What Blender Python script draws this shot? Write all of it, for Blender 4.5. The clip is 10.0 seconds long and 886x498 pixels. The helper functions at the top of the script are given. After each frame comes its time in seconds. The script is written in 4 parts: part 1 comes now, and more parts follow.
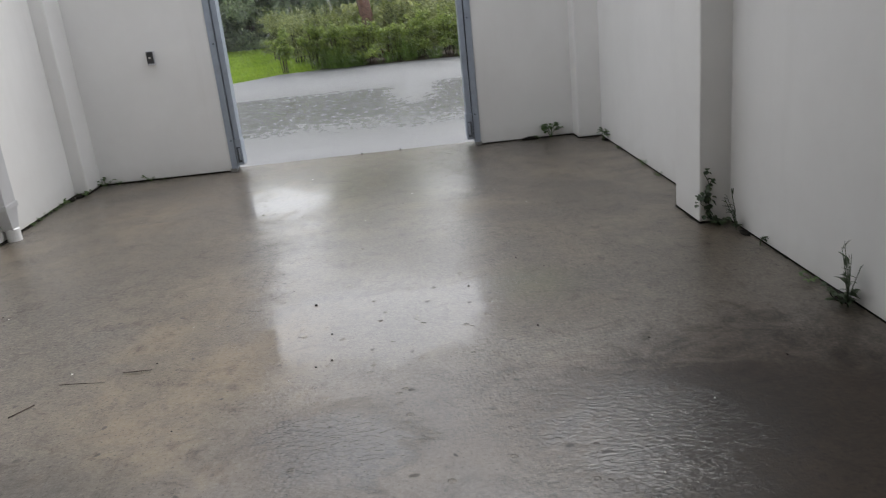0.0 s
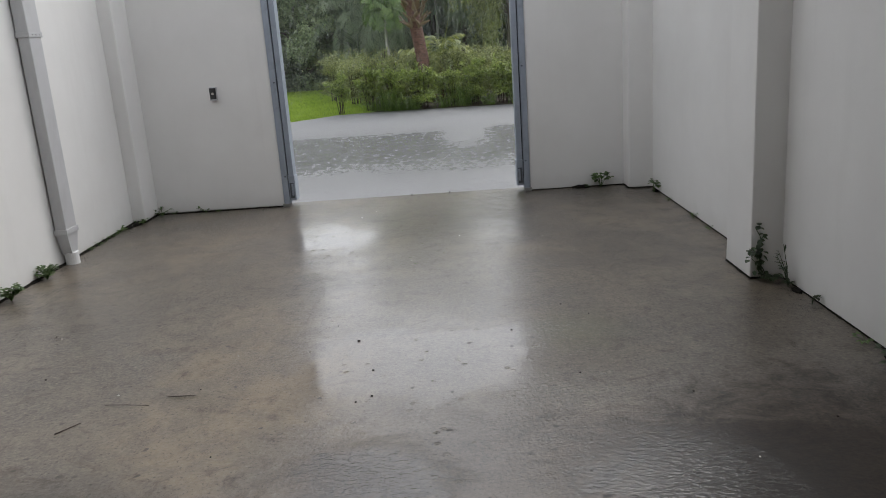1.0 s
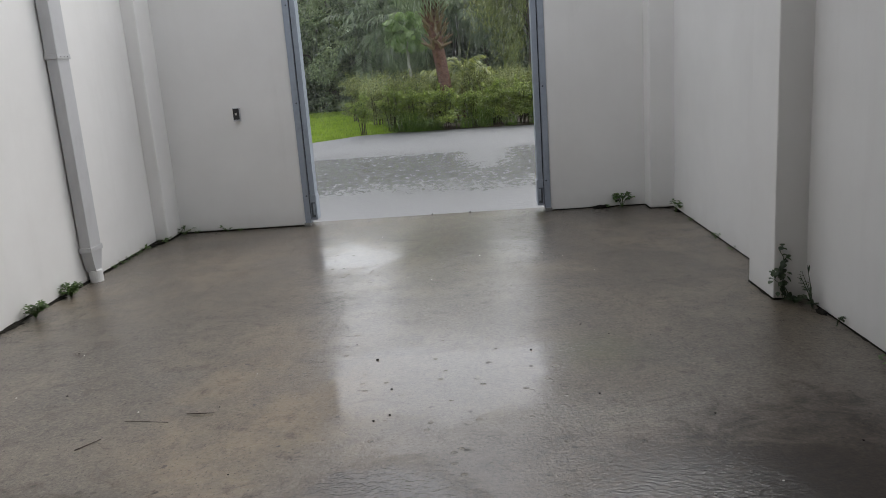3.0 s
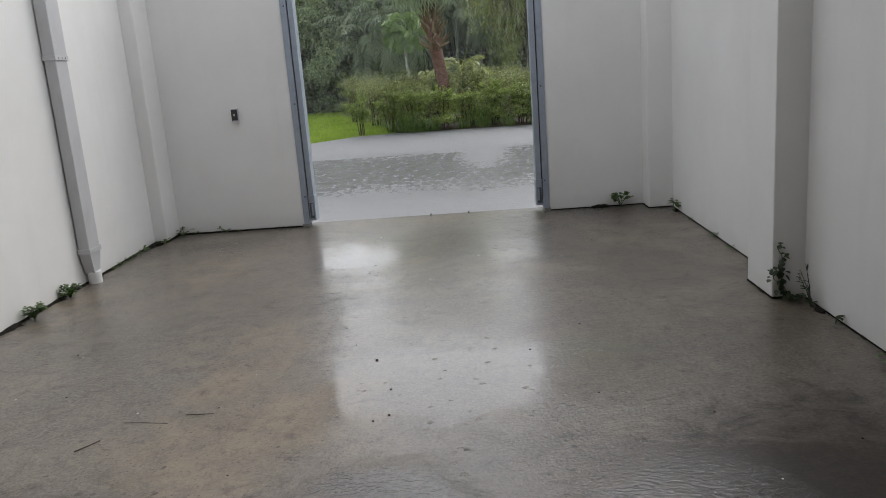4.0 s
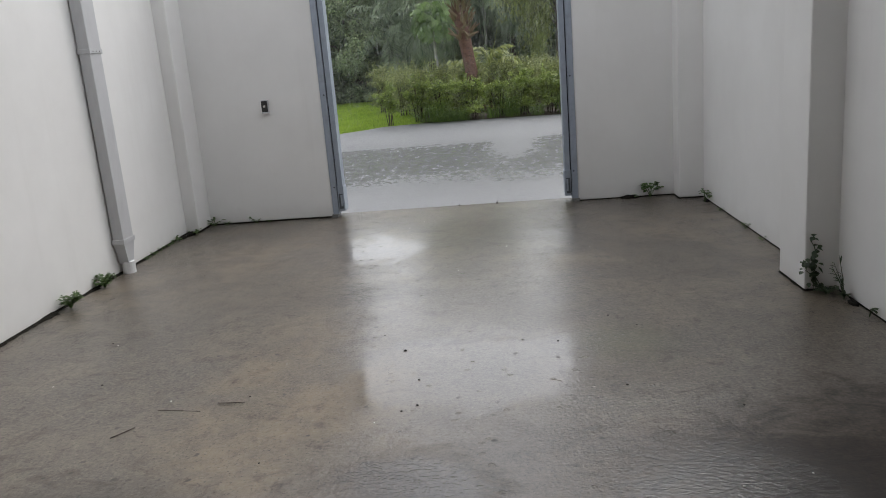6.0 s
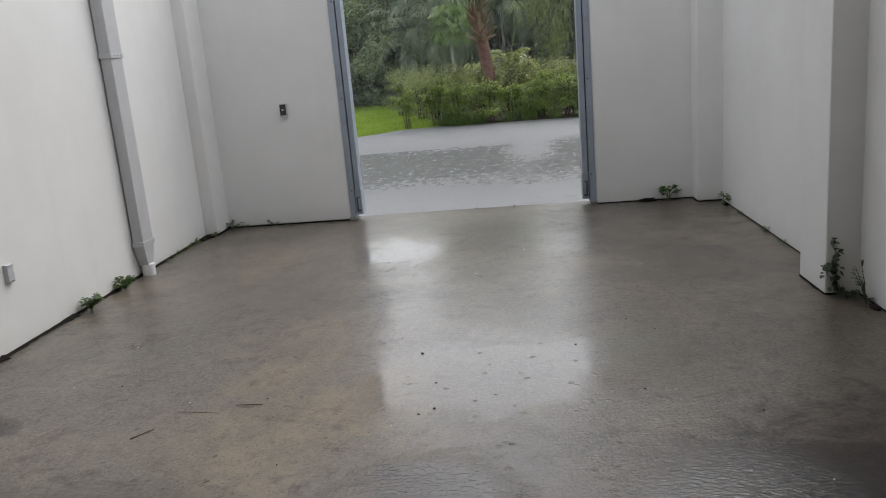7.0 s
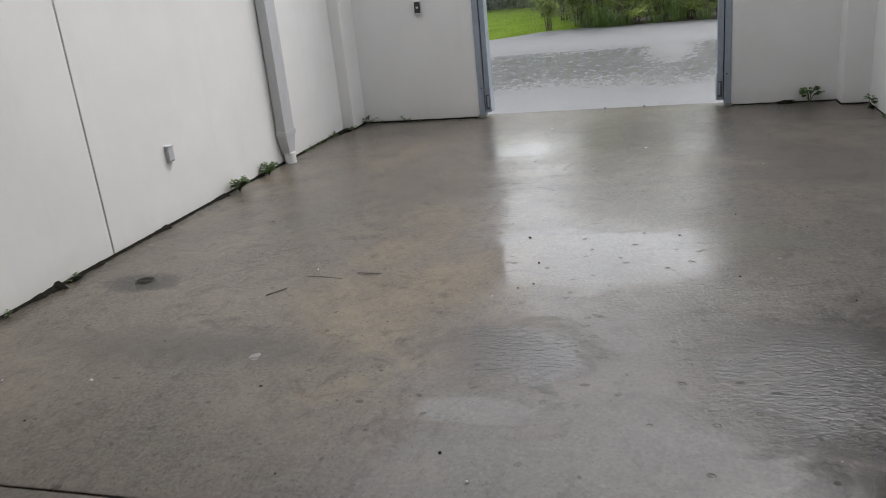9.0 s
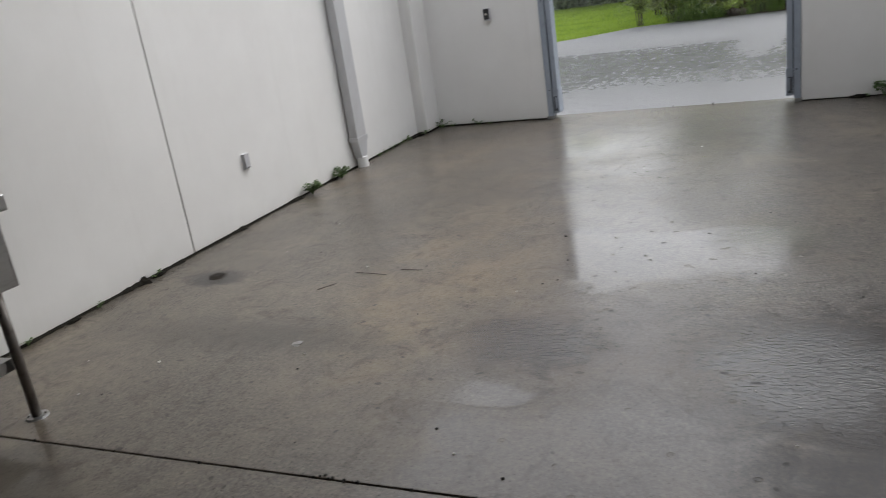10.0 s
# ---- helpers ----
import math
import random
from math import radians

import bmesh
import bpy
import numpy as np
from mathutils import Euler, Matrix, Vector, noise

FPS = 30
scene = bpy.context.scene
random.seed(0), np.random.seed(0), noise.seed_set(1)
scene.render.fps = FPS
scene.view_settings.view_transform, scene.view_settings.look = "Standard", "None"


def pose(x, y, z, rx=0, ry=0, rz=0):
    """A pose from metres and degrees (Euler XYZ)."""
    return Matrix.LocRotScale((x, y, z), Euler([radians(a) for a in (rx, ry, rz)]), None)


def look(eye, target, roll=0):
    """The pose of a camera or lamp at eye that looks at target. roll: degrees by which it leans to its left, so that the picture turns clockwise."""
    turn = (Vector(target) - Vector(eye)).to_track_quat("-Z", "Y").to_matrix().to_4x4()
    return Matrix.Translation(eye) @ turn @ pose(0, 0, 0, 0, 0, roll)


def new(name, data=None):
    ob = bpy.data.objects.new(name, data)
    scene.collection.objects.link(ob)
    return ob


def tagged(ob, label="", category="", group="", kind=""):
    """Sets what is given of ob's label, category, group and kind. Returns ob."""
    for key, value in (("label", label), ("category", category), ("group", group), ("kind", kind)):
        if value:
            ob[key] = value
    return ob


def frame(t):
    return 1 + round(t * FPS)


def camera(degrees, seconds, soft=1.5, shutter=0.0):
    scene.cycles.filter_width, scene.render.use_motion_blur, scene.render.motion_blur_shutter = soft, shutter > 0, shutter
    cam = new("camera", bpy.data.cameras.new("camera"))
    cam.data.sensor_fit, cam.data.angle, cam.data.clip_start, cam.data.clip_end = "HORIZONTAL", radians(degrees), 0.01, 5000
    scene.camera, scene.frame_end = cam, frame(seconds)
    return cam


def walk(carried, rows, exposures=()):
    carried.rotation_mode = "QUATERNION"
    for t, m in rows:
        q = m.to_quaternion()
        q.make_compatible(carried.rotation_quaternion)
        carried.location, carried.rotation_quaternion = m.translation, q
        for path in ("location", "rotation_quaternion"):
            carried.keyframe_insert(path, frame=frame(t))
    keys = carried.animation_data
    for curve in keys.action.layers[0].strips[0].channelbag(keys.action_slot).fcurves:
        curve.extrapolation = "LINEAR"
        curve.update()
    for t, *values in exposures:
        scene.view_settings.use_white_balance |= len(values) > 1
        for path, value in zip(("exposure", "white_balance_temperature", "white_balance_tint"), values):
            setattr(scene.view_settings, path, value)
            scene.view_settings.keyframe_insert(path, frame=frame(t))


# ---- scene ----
cam = camera(58.3, 10.0, soft=0.6, shutter=0.5)
PATH = [
    (0, (0.694, -0.572, 1.492), (0.764, 1.327, 0.868), -5.9),
    (0.5, (0.69, -0.586, 1.482), (0.697, 1.335, 0.924), -4.9),
    (1, (0.691, -0.594, 1.48), (0.657, 1.34, 0.973), -4.0),
    (1.5, (0.704, -0.592, 1.479), (0.645, 1.346, 0.987), -4.0),
    (2, (0.705, -0.594, 1.479), (0.628, 1.348, 1.009), -4.0),
    (2.5, (0.703, -0.594, 1.473), (0.619, 1.352, 1.018), -4.0),
    (4, (0.701, -0.596, 1.471), (0.62, 1.35, 1.018), -4.3),
    (4.5, (0.701, -0.598, 1.468), (0.611, 1.346, 1.005), -4.2),
    (5, (0.702, -0.597, 1.467), (0.574, 1.341, 0.993), -4.3),
    (5.5, (0.703, -0.602, 1.477), (0.555, 1.335, 1.001), -4.6),
    (7, (0.702, -0.609, 1.483), (0.506, 1.327, 1.021), -4.9),
    (7.5, (0.732, -0.609, 1.48), (0.449, 1.314, 1.012), -5.5),
    (8, (0.795, -0.609, 1.461), (0.411, 1.292, 0.972), -6.2),
    (8.2, (0.821, -0.619, 1.443), (0.338, 1.247, 0.908), -6.2),
    (8.5, (0.824, -0.643, 1.428), (0.292, 1.194, 0.843), -6.6),
    (8.7, (0.88, -0.76, 1.408), (0.31, 1.065, 0.82), -6.5),
    (9, (0.9, -0.861, 1.419), (0.351, 0.949, 0.77), -5.8),
    (9.2, (0.967, -0.95, 1.45), (0.373, 0.847, 0.804), -5.4),
    (9.5, (1.111, -1.001, 1.488), (0.37, 0.74, 0.841), -6.4),
    (9.7, (1.235, -1.02, 1.505), (0.42, 0.687, 0.86), -7.4),
    (10, (1.356, -1.021, 1.48), (0.555, 0.702, 0.857), -8.5),
]
walk(cam, [(t, look(eye, target, roll)) for t, eye, target, roll in PATH], [(0, 1.18), (1, 0.95), (2.5, 0.93), (5.5, 0.99), (7.5, 0.95), (9, 1.09), (10, 1.05)])

# world, sun, exposure
world = bpy.data.worlds.new("overcast_sky")
scene.world = world
world.use_nodes = True
wn, wl = world.node_tree.nodes, world.node_tree.links
sky = wn.new("ShaderNodeTexSky")
sky.sky_type = "NISHITA"
sky.sun_disc = False
sky.sun_elevation = radians(58)
sky.sun_rotation = radians(36)
sky.air_density, sky.dust_density, sky.ozone_density = 1.0, 2.0, 1.5
desat = wn.new("ShaderNodeHueSaturation")
desat.inputs["Saturation"].default_value = 0.2
wl.new(sky.outputs["Color"], desat.inputs["Color"])
wl.new(desat.outputs["Color"], wn["Background"].inputs["Color"])
wn["Background"].inputs["Strength"].default_value = 0.15
sun_data = bpy.data.lights.new("sun", "SUN")
sun_data.energy, sun_data.angle, sun_data.color = 0.4, radians(60), (1.0, 0.99, 0.97)
sun = new("sun", sun_data)
sun.matrix_world = look((18.7, 29.7, 50.9), (0, 4, 0))


# ---------------------------------------------------------------- materials
def material(name, colour=(0.5, 0.5, 0.5), rough=0.6, metal=0.0):
    m = bpy.data.materials.new(name)
    m.use_nodes = True
    b = m.node_tree.nodes["Principled BSDF"]
    b.inputs["Base Color"].default_value = (*colour, 1)
    b.inputs["Roughness"].default_value = rough
    b.inputs["Metallic"].default_value = metal
    return m, m.node_tree.nodes, m.node_tree.links, b


def coords(nodes, links, scale=(1, 1, 1)):
    tc = nodes.new("ShaderNodeTexCoord")
    mp = nodes.new("ShaderNodeMapping")
    mp.inputs["Scale"].default_value = scale
    links.new(tc.outputs["Object"], mp.inputs["Vector"])
    return mp.outputs["Vector"]


def noise_tex(nodes, links, vec, scale, detail=4.0, rough=0.55, distort=0.0):
    n = nodes.new("ShaderNodeTexNoise")
    n.inputs["Scale"].default_value = scale
    n.inputs["Detail"].default_value = detail
    n.inputs["Roughness"].default_value = rough
    n.inputs["Distortion"].default_value = distort
    links.new(vec, n.inputs["Vector"])
    return n.outputs["Fac"]


def ramp(nodes, links, fac, stops):
    r = nodes.new("ShaderNodeValToRGB")
    e = r.color_ramp.elements
    while len(e) < len(stops):
        e.new(0.5)
    for el, (p, c) in zip(e, stops):
        el.position = p
        el.color = (*c, 1) if len(c) == 3 else c
    links.new(fac, r.inputs["Fac"])
    return r.outputs["Color"]


def span(nodes, links, fac, a, b, lo=0.0, hi=1.0):
    r = nodes.new("ShaderNodeMapRange")
    r.interpolation_type = "SMOOTHSTEP"
    for k, v in zip(("From Min", "From Max", "To Min", "To Max"), (a, b, lo, hi)):
        r.inputs[k].default_value = v
    links.new(fac, r.inputs["Value"])
    return r.outputs["Result"]


def mix(nodes, links, fac, a, b, mode="MIX"):
    m = nodes.new("ShaderNodeMix")
    m.data_type, m.blend_type = "RGBA", mode
    for key, v in ((0, fac), (6, a), (7, b)):
        if hasattr(v, "links"):
            links.new(v, m.inputs[key])
        elif key == 0:
            m.inputs[0].default_value = v
        else:
            m.inputs[key].default_value = (*v, 1)
    return m.outputs[2]


def calc(nodes, links, op, a, b=0.0):
    m = nodes.new("ShaderNodeMath")
    m.operation = op
    for i, v in enumerate((a, b)):
        if hasattr(v, "links"):
            links.new(v, m.inputs[i])
        else:
            m.inputs[i].default_value = v
    return m.outputs[0]


def bump(nodes, links, height, strength, distance, normal=None):
    b = nodes.new("ShaderNodeBump")
    b.inputs["Strength"].default_value = strength
    b.inputs["Distance"].default_value = distance
    links.new(height, b.inputs["Height"])
    if normal is not None:
        links.new(normal, b.inputs["Normal"])
    return b.outputs["Normal"]


def mixvec(nodes, links, vec, scale, amount):
    """The coordinates, shaken by a noise, to break up round shapes."""
    nz = nodes.new("ShaderNodeTexNoise")
    nz.inputs["Scale"].default_value = scale
    links.new(vec, nz.inputs["Vector"])
    a = nodes.new("ShaderNodeVectorMath")
    a.operation = "MULTIPLY_ADD"
    a.inputs[1].default_value = (amount * 3, amount, 0)
    links.new(nz.outputs["Color"], a.inputs[0])
    links.new(vec, a.inputs[2])
    return a.outputs["Vector"]


def spot(nodes, links, x, y, sx, sy, inner, outer, wobble=None):
    """1 inside an ellipse on the ground round (x, y), 0 outside."""
    tc = nodes.new("ShaderNodeTexCoord")
    mp = nodes.new("ShaderNodeMapping")
    mp.inputs["Location"].default_value = (-x / sx, -y / sy, 0)
    mp.inputs["Scale"].default_value = (1 / sx, 1 / sy, 0)
    links.new(tc.outputs["Object"], mp.inputs["Vector"])
    ln = nodes.new("ShaderNodeVectorMath")
    ln.operation = "LENGTH"
    links.new(mp.outputs["Vector"], ln.inputs[0])
    d = ln.outputs["Value"]
    if wobble is not None:
        d = calc(nodes, links, "ADD", d, calc(nodes, links, "MULTIPLY", calc(nodes, links, "SUBTRACT", wobble, 0.5), 1.3))
    return span(nodes, links, d, inner, outer, 1.0, 0.0)


def stucco():
    m, n, l, b = material("painted_stucco", (0.78, 0.77, 0.74), 0.75)
    v = coords(n, l)
    big = noise_tex(n, l, v, 0.9, 5, 0.6)
    streak = noise_tex(n, l, coords(n, l, (3.5, 3.5, 0.3)), 1.0, 6, 0.68)
    c = ramp(n, l, big, [(0.3, (0.735, 0.722, 0.70)), (0.7, (0.815, 0.805, 0.785))])
    c = mix(n, l, span(n, l, streak, 0.52, 0.8, 0, 0.17), c, (0.58, 0.565, 0.53))
    tc = n.new("ShaderNodeTexCoord")
    sep = n.new("ShaderNodeSeparateXYZ")
    l.new(tc.outputs["Object"], sep.inputs[0])
    low = calc(n, l, "ADD", sep.outputs["Z"], calc(n, l, "MULTIPLY", noise_tex(n, l, v, 5.0, 4), -0.22))
    splash = span(n, l, low, -0.12, 0.08, 0.16, 0.0)
    c = mix(n, l, splash, c, (0.42, 0.39, 0.34))
    l.new(c, b.inputs["Base Color"])
    fine = noise_tex(n, l, v, 90, 6, 0.65)
    mid = noise_tex(n, l, v, 6, 3)
    nm = bump(n, l, fine, 0.16, 0.004)
    l.new(bump(n, l, mid, 0.12, 0.012, nm), b.inputs["Normal"])
    return m


def wet_concrete():
    m, n, l, b = material("wet_concrete", (0.2, 0.18, 0.16), 0.55)
    v = coords(n, l)
    big = noise_tex(n, l, v, 0.55, 5, 0.6, 0.6)
    mid = noise_tex(n, l, v, 2.6, 6, 0.65, 0.3)
    fine = noise_tex(n, l, v, 55, 5, 0.7)
    speck = noise_tex(n, l, v, 75, 2, 0.5)
    puddle = noise_tex(n, l, v, 0.8, 4, 0.55, 0.4)
    mottle = noise_tex(n, l, coords(n, l, (1.2, 0.9, 1)), 17, 7, 0.75, 0.4)
    smudge = noise_tex(n, l, coords(n, l, (1.5, 0.8, 1)), 7.0, 10, 0.80, 0.3)
    blotch = noise_tex(n, l, coords(n, l, (1.0, 1.3, 1)), 3.4, 8, 0.72, 1.1)

    def times(fac, colour, tone):
        return mix(n, l, fac, colour, mix(n, l, 1.0, colour, tone, "MULTIPLY"))

    # cement, sand-coloured and dark areas
    c = ramp(n, l, big, [(0.34, (0.078, 0.066, 0.055)), (0.5, (0.126, 0.105, 0.083)), (0.66, (0.184, 0.150, 0.110))])
    tan = spot(n, l, -0.28, 2.45, 0.55, 1.15, 0.35, 1.25, blotch)
    c = mix(n, l, calc(n, l, "MULTIPLY", tan, 0.8), c, (0.205, 0.155, 0.098))
    grey = spot(n, l, -1.4, 3.9, 0.95, 1.3, 0.3, 1.3, mid)
    c = mix(n, l, calc(n, l, "MULTIPLY", grey, 0.45), c, (0.066, 0.060, 0.054))
    # grain and smears
    c = mix(n, l, span(n, l, mid, 0.40, 0.62, 0.45, 0.0), c, (0.055, 0.05, 0.045))
    c = mix(n, l, span(n, l, fine, 0.35, 0.7, 0.0, 0.5), c, (0.21, 0.178, 0.14))
    c = mix(n, l, span(n, l, speck, 0.60, 0.72, 0.0, 0.3), c, (0.26, 0.23, 0.19))
    c = times(span(n, l, speck, 0.40, 0.30, 0.0, 0.8), c, (0.4, 0.39, 0.38))
    c = times(calc(n, l, "MULTIPLY", span(n, l, mottle, 0.52, 0.34, 0.0, 0.38), span(n, l, puddle, 0.35, 0.6, 0.35, 1.0)), c, (0.36, 0.33, 0.31))
    c = mix(n, l, span(n, l, mottle, 0.53, 0.72, 0.0, 0.3), c, (0.23, 0.195, 0.15))
    c = times(span(n, l, smudge, 0.48, 0.34, 0.0, 0.5), c, (0.34, 0.31, 0.29))
    c = mix(n, l, span(n, l, smudge, 0.55, 0.72, 0.0, 0.36), c, (0.21, 0.175, 0.13))
    c = times(span(n, l, blotch, 0.47, 0.30, 0.0, 0.75), c, (0.45, 0.41, 0.38))
    # dark brown corner, darker strip along the east wall, mossy strip along the west wall
    brown = spot(n, l, 1.95, 1.45, 0.85, 1.15, 0.5, 1.2, blotch)
    c = times(calc(n, l, "MULTIPLY", brown, 0.95), c, (0.22, 0.165, 0.12))
    darker = spot(n, l, 2.5, 3.2, 0.75, 2.2, 0.3, 1.2, mid)
    c = times(calc(n, l, "MULTIPLY", darker, 0.4), c, (0.52, 0.48, 0.42))
    moss = spot(n, l, -2.38, 2.2, 0.20, 2.6, 0.35, 1.15, mottle)
    c = times(calc(n, l, "MULTIPLY", moss, 0.8), c, (0.38, 0.36, 0.30))
    green = spot(n, l, 1.28, 3.25, 0.32, 0.35, 0.1, 1.2, mottle)
    c = mix(n, l, calc(n, l, "MULTIPLY", green, 0.35), c, (0.10, 0.105, 0.05))
    pits = n.new("ShaderNodeTexVoronoi")
    pits.inputs["Scale"].default_value = 10.0
    l.new(mixvec(n, l, v, 14.0, 0.03), pits.inputs["Vector"])
    sepc = n.new("ShaderNodeSeparateColor")
    l.new(pits.outputs["Color"], sepc.inputs[0])
    pit = calc(n, l, "MULTIPLY", span(n, l, pits.outputs["Distance"], 0.09, 0.15, 1.0, 0.0), span(n, l, sepc.outputs[0], 0.45, 0.6))
    c = mix(n, l, calc(n, l, "MULTIPLY", pit, 0.8), c, (0.03, 0.026, 0.022))
    ring = spot(n, l, -1.86, 2.57, 0.26, 0.16, 0.5, 1.1, mottle)
    c = mix(n, l, calc(n, l, "MULTIPLY", ring, 0.92), c, (0.022, 0.019, 0.017))
    band = calc(n, l, "MAXIMUM", spot(n, l, -1.15, 1.85, 1.0, 0.22, 0.2, 1.2, mid), spot(n, l, -1.5, 0.55, 0.9, 0.3, 0.3, 1.2, mid))
    c = mix(n, l, calc(n, l, "MULTIPLY", band, 0.6), c, (0.045, 0.039, 0.032))
    # floor colour lowered here to offset surplus sky light in the reflections
    near = spot(n, l, 1.05, 1.98, 1.1, 0.5, 0.4, 1.25, blotch)
    c = times(calc(n, l, "MULTIPLY", near, 0.8), c, (0.62, 0.57, 0.54))
    # wet puddle beds, darkened further in colour for the grey wall they mirror
    bed = calc(n, l, "MAXIMUM", spot(n, l, 1.5, 1.75, 0.55, 0.6, 0.3, 1.2, blotch), spot(n, l, 0.30, 1.92, 0.36, 0.30, 0.4, 1.2, blotch))
    c = times(calc(n, l, "MULTIPLY", bed, 0.85), c, (0.40, 0.34, 0.30))
    l.new(c, b.inputs["Base Color"])
    # film of rain water: smooth in the puddles, broken over the grain elsewhere
    lane = spot(n, l, 0.42, 4.0, 1.05, 4.2, 0.55, 1.25, mid)
    pool = spot(n, l, 0.5, 3.0, 1.5, 0.55, 0.45, 1.2, mid)
    mirror = spot(n, l, 0.24, 1.45, 0.27, 0.12, 0.6, 1.15, blotch)
    small = spot(n, l, 0.30, 1.90, 0.38, 0.32, 0.5, 1.15, blotch)
    deep = spot(n, l, 1.42, 1.75, 0.5, 0.5, 0.2, 1.25, blotch)
    apron = calc(n, l, "MULTIPLY", calc(n, l, "MAXIMUM", spot(n, l, -0.3, 5.6, 1.0, 1.3, 0.0, 1.4, mid), calc(n, l, "MULTIPLY", spot(n, l, 0.35, 5.6, 1.35, 1.9, 0.4, 1.2, blotch), span(n, l, puddle, 0.3, 0.6, 0.6, 0.82))), 0.74)
    under = calc(n, l, "MULTIPLY", spot(n, l, -1.6, 0.6, 0.7, 0.5, 0.4, 1.1, mid), 0.8)
    front = calc(n, l, "MULTIPLY", spot(n, l, 0.85, 1.05, 1.2, 0.5, 0.4, 1.3, mid), 0.8)
    wet = calc(n, l, "MAXIMUM", small, deep)
    film = calc(n, l, "MULTIPLY", span(n, l, puddle, 0.38, 0.62, 0.10, 0.62), calc(n, l, "ADD", 0.35, calc(n, l, "MULTIPLY", lane, 0.65)))
    for extra in (calc(n, l, "MULTIPLY", lane, span(n, l, puddle, 0.35, 0.65, 0.42, 0.62)), pool, apron, under, front, wet, mirror):
        film = calc(n, l, "MAXIMUM", film, extra)
    l.new(span(n, l, film, 0.0, 1.0, 0.5, 0.36), b.inputs["Roughness"])
    b.inputs["Specular IOR Level"].default_value = 0.2
    b.inputs["Coat IOR"].default_value = 1.5
    dry = calc(n, l, "MULTIPLY", brown, calc(n, l, "SUBTRACT", 1.0, wet))
    l.new(calc(n, l, "MULTIPLY", calc(n, l, "MULTIPLY", span(n, l, film, 0.3, 1.0, 0.74, 1.0), span(n, l, dry, 0.0, 1.0, 1.0, 0.35)), span(n, l, pit, 0.0, 1.0, 1.0, 0.05)), b.inputs["Coat Weight"])
    l.new(span(n, l, film, 0.0, 1.0, 0.12, 0.03), b.inputs["Coat Roughness"])
    l.new(bump(n, l, fine, 0.3, 0.004), b.inputs["Normal"])
    # relief of the film: grit showing through, dents, rings of drops, wavelets in the puddles
    rip = noise_tex(n, l, v, 34, 3, 0.5, 0.8)
    dent = noise_tex(n, l, v, 9, 4, 0.6)
    swell = noise_tex(n, l, v, 2.0, 2, 0.5)
    grit = noise_tex(n, l, v, 95, 3, 0.6)
    rough_zone = span(n, l, film, 0.15, 0.75, 1.0, 0.05)
    h = calc(n, l, "MULTIPLY", calc(n, l, "ADD", calc(n, l, "MULTIPLY", rip, 0.7), grit), rough_zone)
    nm = bump(n, l, h, 0.42, 0.006)
    coarse = noise_tex(n, l, v, 62, 2, 0.5, 0.5)
    sandy = spot(n, l, 1.2, 2.25, 0.75, 0.75, 0.3, 1.2, mid)
    for x, y, sx, sy in ((1.2, 4.0, 0.28, 1.7), (-0.3, 3.6, 0.28, 1.6), (0.15, 2.1, 0.35, 0.5)):
        sandy = calc(n, l, "MAXIMUM", sandy, spot(n, l, x, y, sx, sy, 0.3, 1.2, mid))
    nm = bump(n, l, calc(n, l, "MULTIPLY", coarse, sandy), 0.6, 0.006, nm)
    drop = n.new("ShaderNodeTexVoronoi")
    drop.inputs["Scale"].default_value = 11.0
    l.new(v, drop.inputs["Vector"])
    dsep = n.new("ShaderNodeSeparateColor")
    l.new(drop.outputs["Color"], dsep.inputs[0])
    dist = drop.outputs["Distance"]
    rim = calc(n, l, "MULTIPLY", span(n, l, dist, 0.05, 0.10), span(n, l, dist, 0.11, 0.18, 1.0, 0.0))
    rim = calc(n, l, "MULTIPLY", rim, span(n, l, dsep.outputs[1], 0.35, 0.5))
    nm = bump(n, l, rim, 0.8, 0.003, nm)
    nm = bump(n, l, dent, 0.05, 0.008, nm)
    wavelet = noise_tex(n, l, coords(n, l, (1.0, 1.8, 1)), 30, 2, 0.45, 1.3)
    nm = bump(n, l, calc(n, l, "MULTIPLY", wavelet, span(n, l, wet, 0.0, 0.6)), 0.40, 0.010, nm)
    l.new(bump(n, l, swell, 0.05, 0.02, nm), b.inputs["Coat Normal"])
    return m


